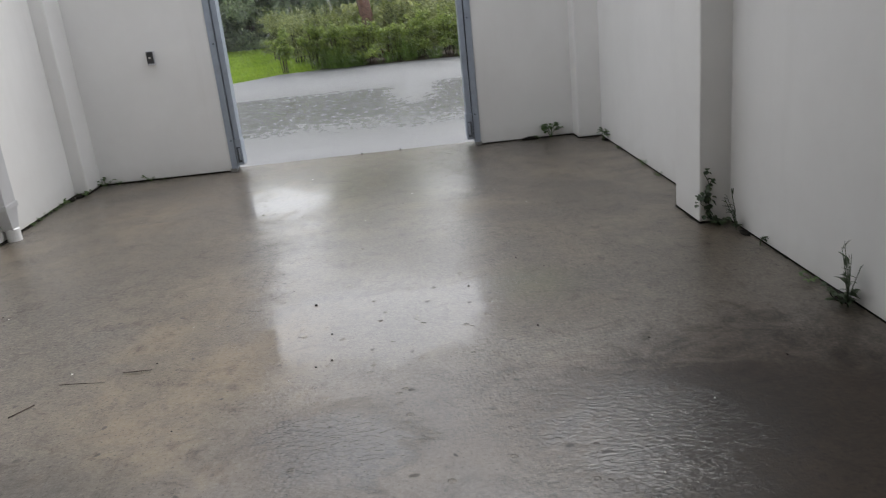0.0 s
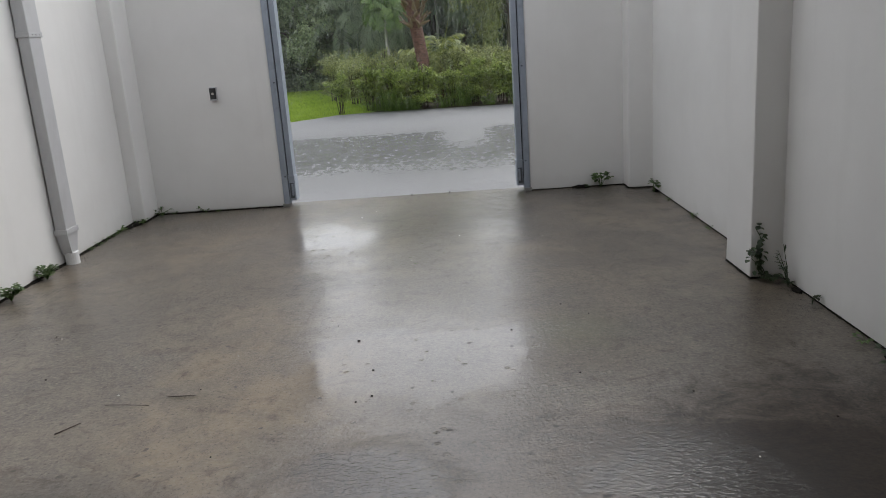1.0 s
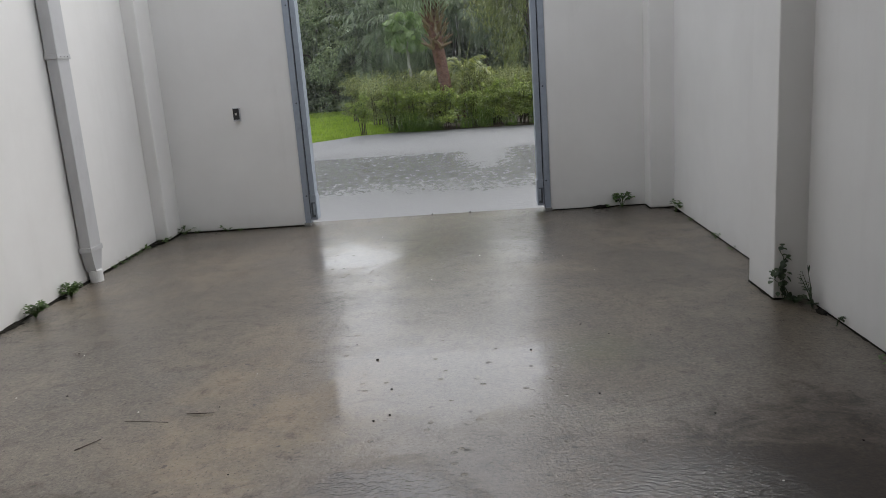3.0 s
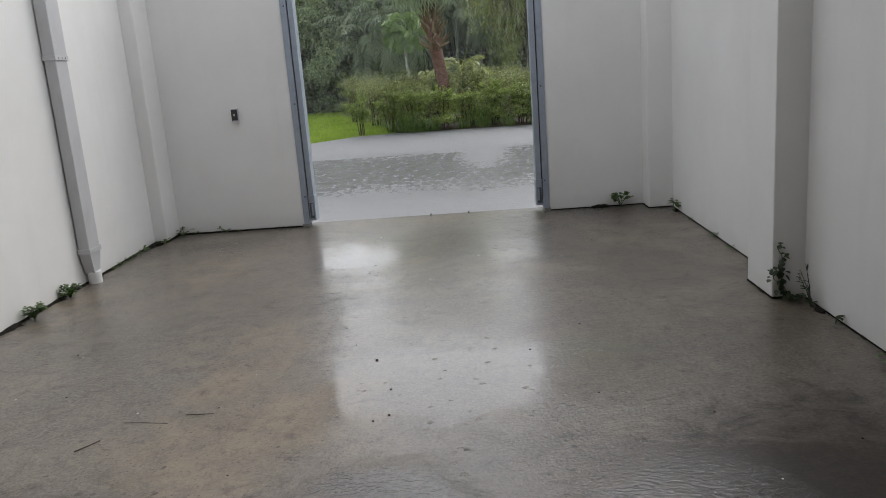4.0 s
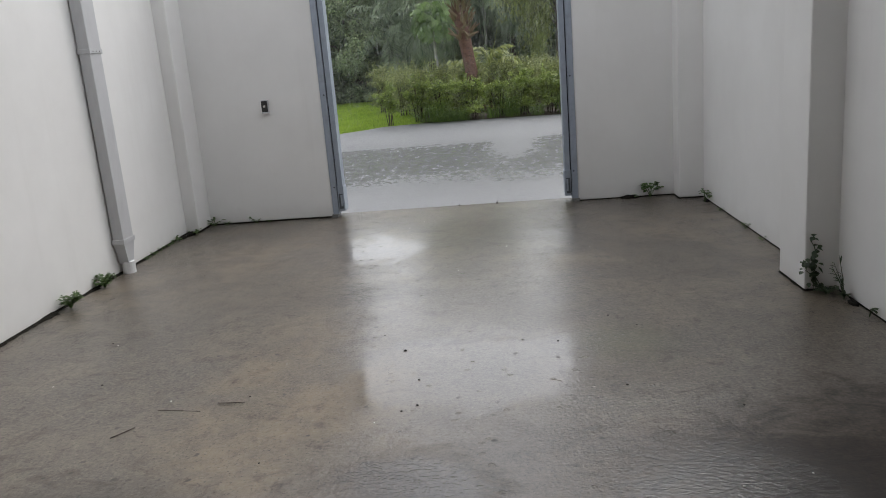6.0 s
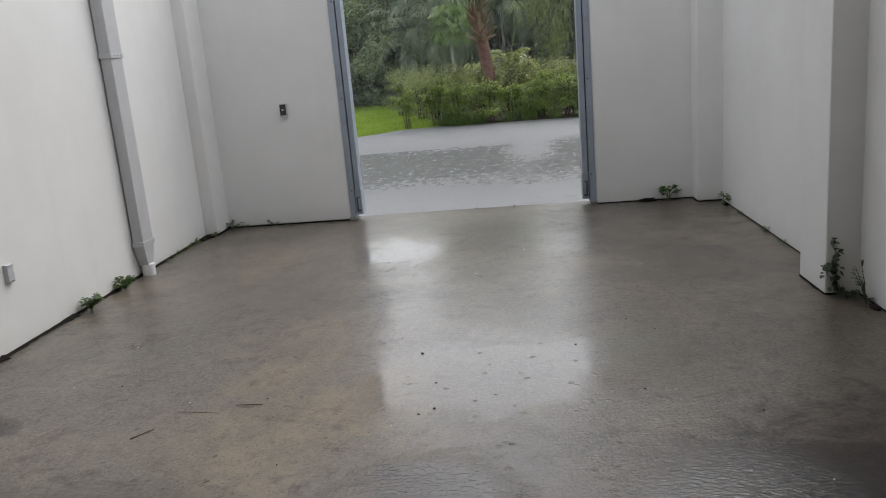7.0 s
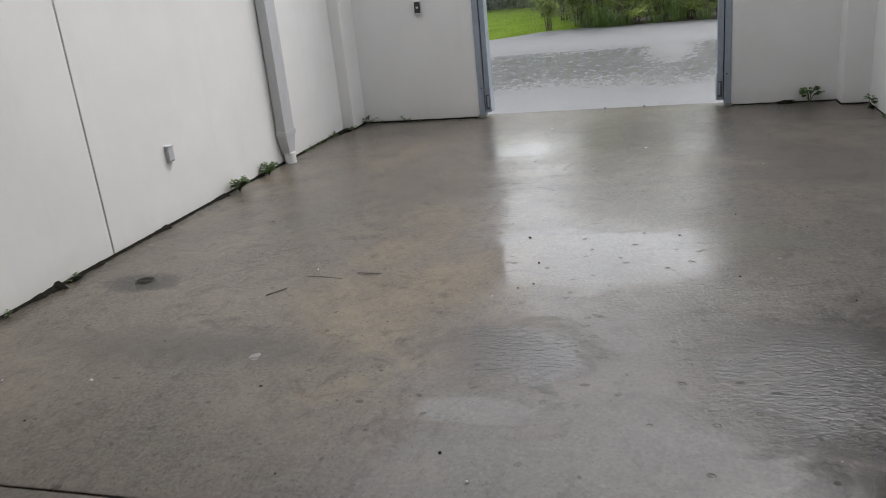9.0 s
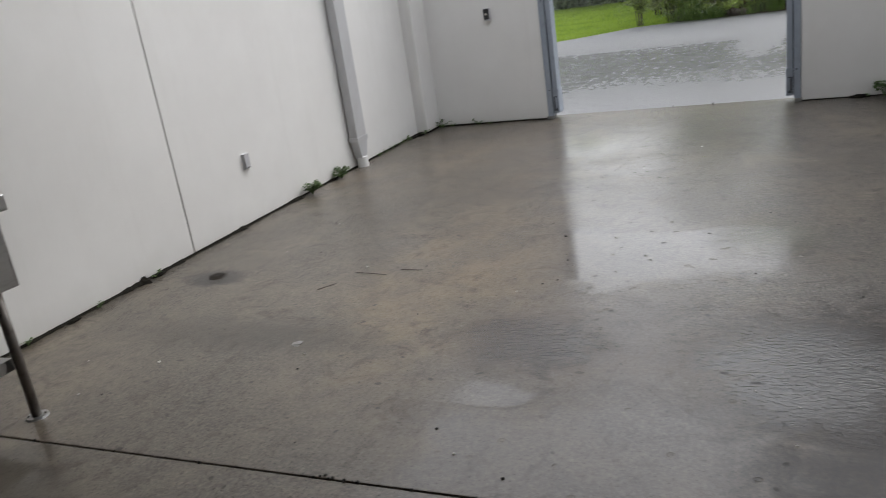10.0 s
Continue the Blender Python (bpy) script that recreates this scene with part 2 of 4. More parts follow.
def wet_asphalt():
    m, n, l, b = material("flooded_asphalt", (0.1, 0.1, 0.1), 0.5)
    v = coords(n, l)
    grain = noise_tex(n, l, v, 70, 4, 0.7)
    big = noise_tex(n, l, coords(n, l, (0.35, 0.55, 1)), 1.0, 5, 0.6, 0.7)
    tc = n.new("ShaderNodeTexCoord")
    sep = n.new("ShaderNodeSeparateXYZ")
    l.new(tc.outputs["Object"], sep.inputs[0])
    # splashed grey strips near and far, a sheet of rippled water between them that mirrors the trees
    yy = calc(n, l, "ADD", sep.outputs["Y"], calc(n, l, "MULTIPLY", calc(n, l, "SUBTRACT", big, 0.5), 2.2))
    streaks = noise_tex(n, l, coords(n, l, (1.5, 0.8, 1)), 6.5, 6, 0.78, 0.4)
    far = span(n, l, calc(n, l, "ADD", yy, calc(n, l, "MULTIPLY", calc(n, l, "SUBTRACT", streaks, 0.5), 1.4)), 12.5, 14.4)
    near = span(n, l, yy, 10.4, 7.6)
    gap = calc(n, l, "MULTIPLY", spot(n, l, 0.95, 13.0, 0.55, 2.6, 0.1, 1.3, big), 0.9)
    water = calc(n, l, "SUBTRACT", 1.0, calc(n, l, "MAXIMUM", calc(n, l, "MAXIMUM", far, near), gap))
    shallow = span(n, l, streaks, 0.36, 0.64, 0.4, 1.0)
    water = calc(n, l, "MULTIPLY", water, shallow)
    c = mix(n, l, grain, (0.18, 0.18, 0.187), (0.28, 0.28, 0.288))
    c = mix(n, l, water, c, (0.085, 0.087, 0.085))
    l.new(c, b.inputs["Base Color"])
    l.new(span(n, l, water, 0.0, 1.0, 0.40, 0.08), b.inputs["Roughness"])
    b.inputs["IOR"].default_value = 1.33
    rip = noise_tex(n, l, coords(n, l, (1.0, 1.5, 1)), 9.0, 6, 0.74, 0.9)
    swell = noise_tex(n, l, v, 1.3, 3, 0.6)
    drops = n.new("ShaderNodeTexVoronoi")
    drops.inputs["Scale"].default_value = 6.0
    l.new(v, drops.inputs["Vector"])
    ring = calc(n, l, "MULTIPLY", calc(n, l, "SINE", calc(n, l, "MULTIPLY", drops.outputs["Distance"], 38.0)), span(n, l, drops.outputs["Distance"], 0.15, 0.5, 1.0, 0.0))
    nm = bump(n, l, swell, 0.5, 0.03)
    nm = bump(n, l, rip, 1.0, 0.023, nm)
    nm = bump(n, l, ring, 0.5, 0.008, nm)
    l.new(bump(n, l, grain, 0.3, 0.005, nm), b.inputs["Normal"])
    return m


def grassy(name, a, c2):
    m, n, l, b = material(name, a, 0.6)
    v = coords(n, l)
    c = mix(n, l, noise_tex(n, l, v, 1.1, 5, 0.6), a, c2)
    c = mix(n, l, span(n, l, noise_tex(n, l, v, 40, 3), 0.4, 0.7, 0, 0.5), c, tuple(0.5 * q for q in a))
    l.new(c, b.inputs["Base Color"])
    l.new(bump(n, l, noise_tex(n, l, v, 60, 3), 0.6, 0.03), b.inputs["Normal"])
    return m


def leafy(name, dark, light, rough=0.38, through_light=0.25):
    m, n, l, b = material(name, dark, rough)
    geo = n.new("ShaderNodeNewGeometry")
    c = mix(n, l, geo.outputs["Random Per Island"], dark, light)
    # broad noise paints the light and shade of leaf clumps into the colour
    v = coords(n, l)
    c = mix(n, l, span(n, l, noise_tex(n, l, v, 1.1, 3), 0.40, 0.62, 0.0, 0.75), c, light)
    l.new(c, b.inputs["Base Color"])
    tr = n.new("ShaderNodeBsdfTranslucent")
    l.new(c, tr.inputs["Color"])
    ms = n.new("ShaderNodeMixShader")
    ms.inputs[0].default_value = through_light
    l.new(b.outputs[0], ms.inputs[1])
    l.new(tr.outputs[0], ms.inputs[2])
    l.new(ms.outputs[0], n["Material Output"].inputs["Surface"])
    return m


def barky(name, a, c2, scale=(14, 14, 4), rough=0.75):
    m, n, l, b = material(name, a, rough)
    f = noise_tex(n, l, coords(n, l, scale), 1.0, 6, 0.7, 0.5)
    l.new(mix(n, l, span(n, l, f, 0.3, 0.7), a, c2), b.inputs["Base Color"])
    l.new(bump(n, l, f, 0.7, 0.03), b.inputs["Normal"])
    return m


def metal_paint(name, a, rough, metal, grime=(0.1, 0.09, 0.08), amount=0.35, scale=9.0, stretch=(1, 1, 1)):
    m, n, l, b = material(name, a, rough, metal)
    f = noise_tex(n, l, coords(n, l, stretch), scale, 6, 0.65, 0.3)
    l.new(mix(n, l, span(n, l, f, 0.45, 0.8, 0, amount), a, grime), b.inputs["Base Color"])
    l.new(span(n, l, f, 0.3, 0.75, rough * 0.8, min(1.0, rough * 1.4)), b.inputs["Roughness"])
    l.new(bump(n, l, noise_tex(n, l, coords(n, l), 45, 3), 0.08, 0.003), b.inputs["Normal"])
    return m


def vary(m, low, high):
    """Each object that wears m gets a tone of its own."""
    n, l = m.node_tree.nodes, m.node_tree.links
    b = n["Principled BSDF"]
    src = b.inputs["Base Color"].links[0].from_socket
    info = n.new("ShaderNodeObjectInfo")
    k = span(n, l, info.outputs["Random"], 0.0, 1.0, low, high)
    cc = n.new("ShaderNodeCombineColor")
    for i in range(3):
        l.new(k, cc.inputs[i])
    l.new(mix(n, l, 1.0, src, cc.outputs[0], "MULTIPLY"), b.inputs["Base Color"])


STUCCO = stucco()
CONCRETE = wet_concrete()
ASPHALT = wet_asphalt()
LAWN = grassy("lawn", (0.14, 0.23, 0.03), (0.22, 0.32, 0.05))
MULCH = grassy("wet_mulch", (0.045, 0.03, 0.022), (0.09, 0.065, 0.05))
SOIL = grassy("black_soil", (0.010, 0.009, 0.008), (0.024, 0.021, 0.016))
SOIL.node_tree.nodes["Principled BSDF"].inputs["Specular IOR Level"].default_value = 0.12
SOIL.node_tree.nodes["Principled BSDF"].inputs["Roughness"].default_value = 0.9
BLADE = leafy("grass_blade", (0.18, 0.28, 0.035), (0.36, 0.48, 0.075), 0.45, 0.4)
OAK = leafy("broad_leaf", (0.06, 0.10, 0.05), (0.52, 0.60, 0.36), 0.30, 0.5)
# leaf of the rear trees, paled in colour to stand in for rain haze
DEEP = leafy("hazy_leaf", (0.085, 0.115, 0.07), (0.32, 0.38, 0.24), 0.30, 0.5)
OLIVE = leafy("olive_leaf", (0.05, 0.075, 0.022), (0.42, 0.46, 0.18), 0.32, 0.42)
HEDGE = leafy("hedge_leaf", (0.028, 0.06, 0.012), (0.42, 0.52, 0.13), 0.28, 0.35)
TUFT = leafy("tuft_blade", (0.045, 0.09, 0.02), (0.24, 0.36, 0.09), 0.35, 0.3)
PALMLEAF = leafy("palm_leaf", (0.08, 0.125, 0.075), (0.40, 0.47, 0.31), 0.28, 0.45)
LIME = leafy("young_palm_leaf", (0.15, 0.25, 0.08), (0.29, 0.41, 0.15), 0.35, 0.45)
YELLOWPALM = leafy("yellow_palm_leaf", (0.14, 0.18, 0.045), (0.36, 0.40, 0.12), 0.35, 0.4)
WEED = leafy("weed_leaf", (0.045, 0.09, 0.03), (0.125, 0.20, 0.06), 0.45)
VINELEAF = leafy("vine_leaf", (0.035, 0.055, 0.028), (0.085, 0.12, 0.06), 0.5)
DRYLEAF = leafy("dry_frond", (0.16, 0.11, 0.06), (0.28, 0.21, 0.13), 0.6, 0.1)
BARK = barky("grey_bark", (0.07, 0.055, 0.045), (0.17, 0.145, 0.12))
PALMBARK = barky("palm_bark", (0.075, 0.034, 0.024), (0.19, 0.10, 0.072), (10, 10, 22))
BOOT = barky("palm_boot", (0.014, 0.010, 0.010), (0.20, 0.148, 0.138), (18, 18, 6))
vary(BOOT, 0.45, 1.6)
PALE = barky("pale_bark", (0.28, 0.27, 0.25), (0.42, 0.41, 0.38))
TWIG = barky("wet_twig", (0.03, 0.022, 0.016), (0.07, 0.05, 0.04))
FRAME = metal_paint("grey_blue_steel", (0.32, 0.36, 0.42), 0.42, 0.2, (0.14, 0.14, 0.14))
FRAMEDARK = metal_paint("dark_steel", (0.075, 0.085, 0.10), 0.5, 0.3)
STEEL = metal_paint("brushed_stainless", (0.46, 0.46, 0.455), 0.34, 0.95, (0.25, 0.24, 0.22), 0.4, 4.0, (1, 1, 7))
LEGSTEEL = metal_paint("rusty_tube", (0.19, 0.175, 0.16), 0.42, 0.8, (0.06, 0.045, 0.035), 0.9, 11.0)
SPOUT = metal_paint("painted_downspout", (0.52, 0.52, 0.525), 0.5, 0.1, (0.34, 0.34, 0.33), 0.5, 3.0, (1, 1, 0.4))
PVC = metal_paint("white_pvc", (0.80, 0.80, 0.79), 0.35, 0.0, (0.4, 0.38, 0.34), 0.3)
PLASTIC = metal_paint("grey_plastic", (0.52, 0.52, 0.54), 0.4, 0.0, (0.2, 0.2, 0.2))
BLACK = metal_paint("black_plastic", (0.02, 0.02, 0.021), 0.35, 0.0, (0.05, 0.05, 0.05))
IRON = metal_paint("cast_iron", (0.06, 0.054, 0.048), 0.6, 0.3, (0.08, 0.05, 0.035), 0.7)
SEALANT = metal_paint("grey_sealant", (0.22, 0.215, 0.205), 0.7, 0.0)
CHALK = metal_paint("pale_scrap", (0.55, 0.53, 0.49), 0.6, 0.0)
STONE = metal_paint("pebble", (0.32, 0.30, 0.27), 0.5, 0.0)


# ---------------------------------------------------------------- builders
def mesh_object(name, data, mat, parent=None, label=""):
    data.materials.clear()
    data.materials.append(mat)
    ob = new(name, data)
    if parent is not None:
        ob.parent = parent
    if label:
        ob["label"] = label
    return ob


def part(name, bm, mat, parent=None, label="", smooth=False):
    data = bpy.data.meshes.new(name)
    bm.normal_update()
    bm.to_mesh(data)
    bm.free()
    if smooth:
        for p in data.polygons:
            p.use_smooth = True
    return mesh_object(name, data, mat, parent, label)


def empty(name, place=(0, 0, 0)):
    ob = new(name)
    ob.empty_display_size = 0.1
    ob.location = place
    return ob


def add_box(bm, lo, hi, bevel=0.0, seg=2):
    geom = bmesh.ops.create_cube(bm, size=1.0)
    c = [(a + b) / 2 for a, b in zip(lo, hi)]
    s = [b - a for a, b in zip(lo, hi)]
    for v in geom["verts"]:
        v.co = Vector((v.co[i] * s[i] + c[i] for i in range(3)))
    if bevel > 0:
        es = list({e for v in geom["verts"] for e in v.link_edges})
        bmesh.ops.bevel(bm, geom=es, offset=bevel, segments=seg, affect="EDGES", profile=0.7)
    return bm


def box(lo, hi, bevel=0.0, seg=2):
    return add_box(bmesh.new(), lo, hi, bevel, seg)


def add_tube(bm, pts, radii, sides=8, cap=True):
    rings = []
    for i, p in enumerate(pts):
        p = Vector(p)
        d = (Vector(pts[min(i + 1, len(pts) - 1)]) - Vector(pts[max(i - 1, 0)])).normalized()
        u = d.orthogonal().normalized() if abs(d.z) < 0.9 else Vector((1, 0, 0)).cross(d).normalized()
        w = d.cross(u).normalized()
        rings.append([bm.verts.new(p + radii[i] * (math.cos(a) * u + math.sin(a) * w)) for a in [2 * math.pi * k / sides for k in range(sides)]])
    for a, b in zip(rings, rings[1:]):
        for k in range(sides):
            bm.faces.new((a[k], a[(k + 1) % sides], b[(k + 1) % sides], b[k]))
    if cap:
        bm.faces.new(rings[0][::-1])
        bm.faces.new(rings[-1])
    return bm


def tube(pts, radii, sides=8, cap=True):
    return add_tube(bmesh.new(), pts, radii, sides, cap)


def quads_mesh(name, verts, quads):
    data = bpy.data.meshes.new(name)
    nv, nq = len(verts), len(quads)
    data.vertices.add(nv)
    data.vertices.foreach_set("co", np.asarray(verts, dtype=np.float32).ravel())
    data.loops.add(nq * 4)
    data.polygons.add(nq)
    data.loops.foreach_set("vertex_index", np.asarray(quads, dtype=np.int32).ravel())
    data.polygons.foreach_set("loop_start", np.arange(0, nq * 4, 4, dtype=np.int32))
    data.update(calc_edges=True)
    return data


def leaves_mesh(name, centres, length, width, rng, droop=0.0, out=None):
    """Folded diamond leaves at the centres; out: the way each leaf points."""
    n = len(centres)
    d = rng.normal(size=(n, 3)) * np.array([1, 1, 0.6]) + np.array([0, 0, -droop])
    if out is not None:
        d = d + out
    d /= np.linalg.norm(d, axis=1)[:, None]
    up = rng.normal(size=(n, 3)) * 0.55 + np.array([0, 0, 1.0])
    s = np.cross(d, up)
    s /= np.linalg.norm(s, axis=1)[:, None] + 1e-9
    nrm = np.cross(s, d)
    ln = (length * rng.uniform(0.6, 1.3, n))[:, None]
    wd = (width * rng.uniform(0.7, 1.25, n))[:, None]
    base = centres - d * ln * 0.5
    tip = centres + d * ln * 0.5 - np.array([0, 0, 1.0]) * ln * 0.12
    lift = nrm * wd * 0.18
    left, right = centres + s * wd * 0.5 + lift, centres - s * wd * 0.5 + lift
    verts = np.stack([base, right, tip, left], axis=1).reshape(-1, 3)
    return quads_mesh(name, verts, np.arange(4 * n).reshape(n, 4))


def lumpy_points(n, blobs, rng):
    """Points in the outer part of uneven lumps (x, y, z, rx, ry, rz)."""
    blobs = np.asarray(blobs, dtype=float)
    vol = np.prod(blobs[:, 3:6], axis=1) ** 0.67
    which = rng.choice(len(blobs), n, p=vol / vol.sum())
    d = rng.normal(size=(n, 3))
    d /= np.linalg.norm(d, axis=1)[:, None]
    r = rng.uniform(0.25, 1.0, n) ** 0.5
    k = 1 + 0.28 * np.sin(d[:, 0] * 5 + which) * np.sin(d[:, 2] * 6 + 2 * which) + 0.15 * np.sin(d[:, 1] * 11 + which)
    return blobs[which, :3] + d * blobs[which, 3:6] * (r * k)[:, None], d


def sub_blobs(blobs, count, size, rng):
    """Breaks every lump up into smaller sprays on its skin."""
    out = []
    for x, y, z, a, b, c in blobs:
        for _ in range(count):
            d = rng.normal(size=3)
            d /= np.linalg.norm(d)
            f = rng.uniform(0.55, 1.0)
            s = size * rng.uniform(0.6, 1.4)
            out.append((x + d[0] * a * f, y + d[1] * b * f, z + d[2] * c * f, s, s, s * 0.65))
    return out


def broad_tree(x, y, height, spread, mat, leaves, seed, size=0.13, low=0.15, label=""):
    rng = np.random.default_rng(seed)
    root = empty("tree", (x, y, -0.05))
    bm = bmesh.new()
    r0 = 0.035 * height
    lean = rng.uniform(-0.25, 0.25, 2)
    pts = [(lean[0] * f * height * 0.3, lean[1] * f * height * 0.3, f * height * 0.75) for f in (0, 0.25, 0.5, 0.75, 1)]
    add_tube(bm, pts, [r0 * 1.3, r0, r0 * 0.8, r0 * 0.55, r0 * 0.25], 9)
    blobs = []
    for i in range(11):
        f = low + (0.95 - low) * (i + 0.5) / 11
        a = i * 2.4 + rng.uniform(-0.4, 0.4)
        reach = spread * (0.45 + 0.6 * math.sin(math.pi * min(1, f * 0.95 + 0.08))) * rng.uniform(0.55, 0.8)
        tip = Vector((reach * math.cos(a), reach * math.sin(a), f * height))
        start = Vector((lean[0] * f * height * 0.22, lean[1] * f * height * 0.22, max(0.1, f - 0.18) * height * 0.75))
        midp = start.lerp(tip, 0.55) + Vector((0, 0, 0.08 * height))
        add_tube(bm, [start, midp, tip], [r0 * 0.4, r0 * 0.25, r0 * 0.07], 6)
        b = spread * rng.uniform(0.34, 0.5)
        blobs.append((tip.x, tip.y, tip.z, b, b, b * 0.75))
    part("trunk", bm, BARK, root, smooth=True)
    pts, d = lumpy_points(leaves, sub_blobs(blobs, 6, spread * 0.21, rng), rng)
    pts = pts[pts[:, 2] > 0.02]
    mesh_object("crown", leaves_mesh("crown", pts, size, size * 0.55, rng, 0.3), mat, root)
    return tagged(root, label or "dark green broadleaf tree dripping with rain", "tree", "trees of the wood")


def arc_points(length, rise, fall, n):
    """A stalk in the x-z plane that rises and then bends over."""
    pts, x, z, a = [], 0.0, 0.0, rise
    for i in range(n + 1):
        pts.append(Vector((x, 0, z)))
        a = rise + (fall - rise) * (i / n) ** 1.3
        x += math.cos(a) * length / n
        z += math.sin(a) * length / n
    return pts


def feather_frond(name, length, rise, fall, leaflet, count, rng):
    """A pinnate palm leaf: stalk and hanging leaflets."""
    spine = arc_points(length, rise, fall, 14)
    verts, quads = [], []
    for i in range(count):
        f = 0.12 + 0.88 * i / count
        k = f * 14
        p = spine[int(min(k, 13))].lerp(spine[int(min(k, 13)) + 1], k - int(min(k, 13)))
        for side in (-1, 1):
            ll = leaflet * (0.45 + 0.75 * math.sin(math.pi * min(1, f * 0.9 + 0.1))) * rng.uniform(0.8, 1.15)
            way = Vector((0.55, side * rng.uniform(0.7, 0.95), rng.uniform(-0.1, 0.25))).normalized()
            w = Vector((0.022, 0, 0.0))
            m1 = p + way * ll * 0.5
            tip = p + way * ll * 0.92 + Vector((0, 0, -ll * rng.uniform(0.25, 0.6)))
            b = len(verts)
            verts += [p, m1 + w, tip, m1 - w]
            quads.append((b, b + 1, b + 2, b + 3))
    for i in range(14):
        b = len(verts)
        w = 0.016 * (1 - i / 16)
        verts += [spine[i] + Vector((0, w, 0)), spine[i + 1] + Vector((0, w, 0)), spine[i + 1] - Vector((0, w, -0.01)), spine[i] - Vector((0, w, -0.01))]
        quads.append((b, b + 1, b + 2, b + 3))
    return quads_mesh(name, [tuple(v) for v in verts], quads)


def fan_frond(name, stalk, fan, rise, fall, rng):
    """A fan palm leaf: stalk, then folded strips that spread and hang at the tips."""
    spine = arc_points(stalk, rise, fall, 8)
    verts, quads = [], []
    for i in range(8):
        b = len(verts)
        w = 0.02 * (1 - i / 14)
        verts += [spine[i] + Vector((0, w, 0)), spine[i + 1] + Vector((0, w, 0)), spine[i + 1] - Vector((0, w, -0.012)), spine[i] - Vector((0, w, -0.012))]
        quads.append((b, b + 1, b + 2, b + 3))
    d = (spine[8] - spine[7]).normalized()
    s = Vector((0, 1, 0))
    u = s.cross(d) * -1
    n = 44
    for i in range(n):
        a = radians(-125 + 250 * i / (n - 1))
        ll = fan * (0.72 + 0.28 * math.cos(a * 0.6)) * rng.uniform(0.85, 1.1)
        way = (d * math.cos(a) + s * math.sin(a) + u * 0.22 * abs(math.sin(a))).normalized()
        side = way.cross(u).normalized() * (0.020 * fan / 0.9)
        p = spine[8]
        q1 = p + way * ll * 0.42 + u * 0.04 * (1 if i % 2 else -1)
        q2 = p + way * ll * 0.75 + Vector((0, 0, -0.10 * ll))
        tip = p + way * ll * 0.88 + Vector((0, 0, -ll * rng.uniform(0.28, 0.5)))
        b = len(verts)
        verts += [p, q1 + side, q2 + side * 0.7, tip, q2 - side * 0.7, q1 - side]
        quads += [(b, b + 1, b + 2, b + 5), (b + 5, b + 2, b + 3, b + 4)]
    return quads_mesh(name, [tuple(v) for v in verts], quads)


def frond_ring(root, meshes, mat, top, count, rng, lo, hi, name="frond"):
    for i in range(count):
        ob = mesh_object(name, meshes[i % len(meshes)], mat, root)
        f = i / max(1, count - 1)
        ob.matrix_basis = Matrix.Translation(top) @ pose(0, 0, 0, 0, 0, i * 137.5 + rng.uniform(-12, 12)) @ pose(0, 0, 0, 0, lo + (hi - lo) * f + rng.uniform(-6, 6), 0)


def wood_palm(x, y, height, seed, mat, kind="fan", fronds=22, length=1.7, label=""):
    rng = np.random.default_rng(seed)
    root = empty("palm_tree", (x, y, -0.05))
    bow = rng.uniform(-0.3, 0.3)
    pts = [(bow * math.sin(f * 2.2), 0.1 * f, f * height) for f in (0, 0.3, 0.6, 0.85, 1)]
    part("trunk", tube(pts, [0.17, 0.13, 0.12, 0.12, 0.14] if kind == "fan" else [0.075, 0.06, 0.055, 0.05, 0.05], 10), BARK if kind == "fan" else PALE, root, smooth=True)
    if kind == "fan":
        ms = [fan_frond("frond", length * 0.6, length * 0.62, 0.75, -0.5, rng) for _ in range(3)]
    else:
        ms = [feather_frond("frond", length * 1.25, 1.05, -0.75, 0.5, 46, rng) for _ in range(3)]
    frond_ring(root, ms, mat, Vector(pts[-1]), fronds, rng, -35, 75)
    return tagged(root, label or "tall wild palm with drooping wet fronds", "palm tree", "trees of the wood")


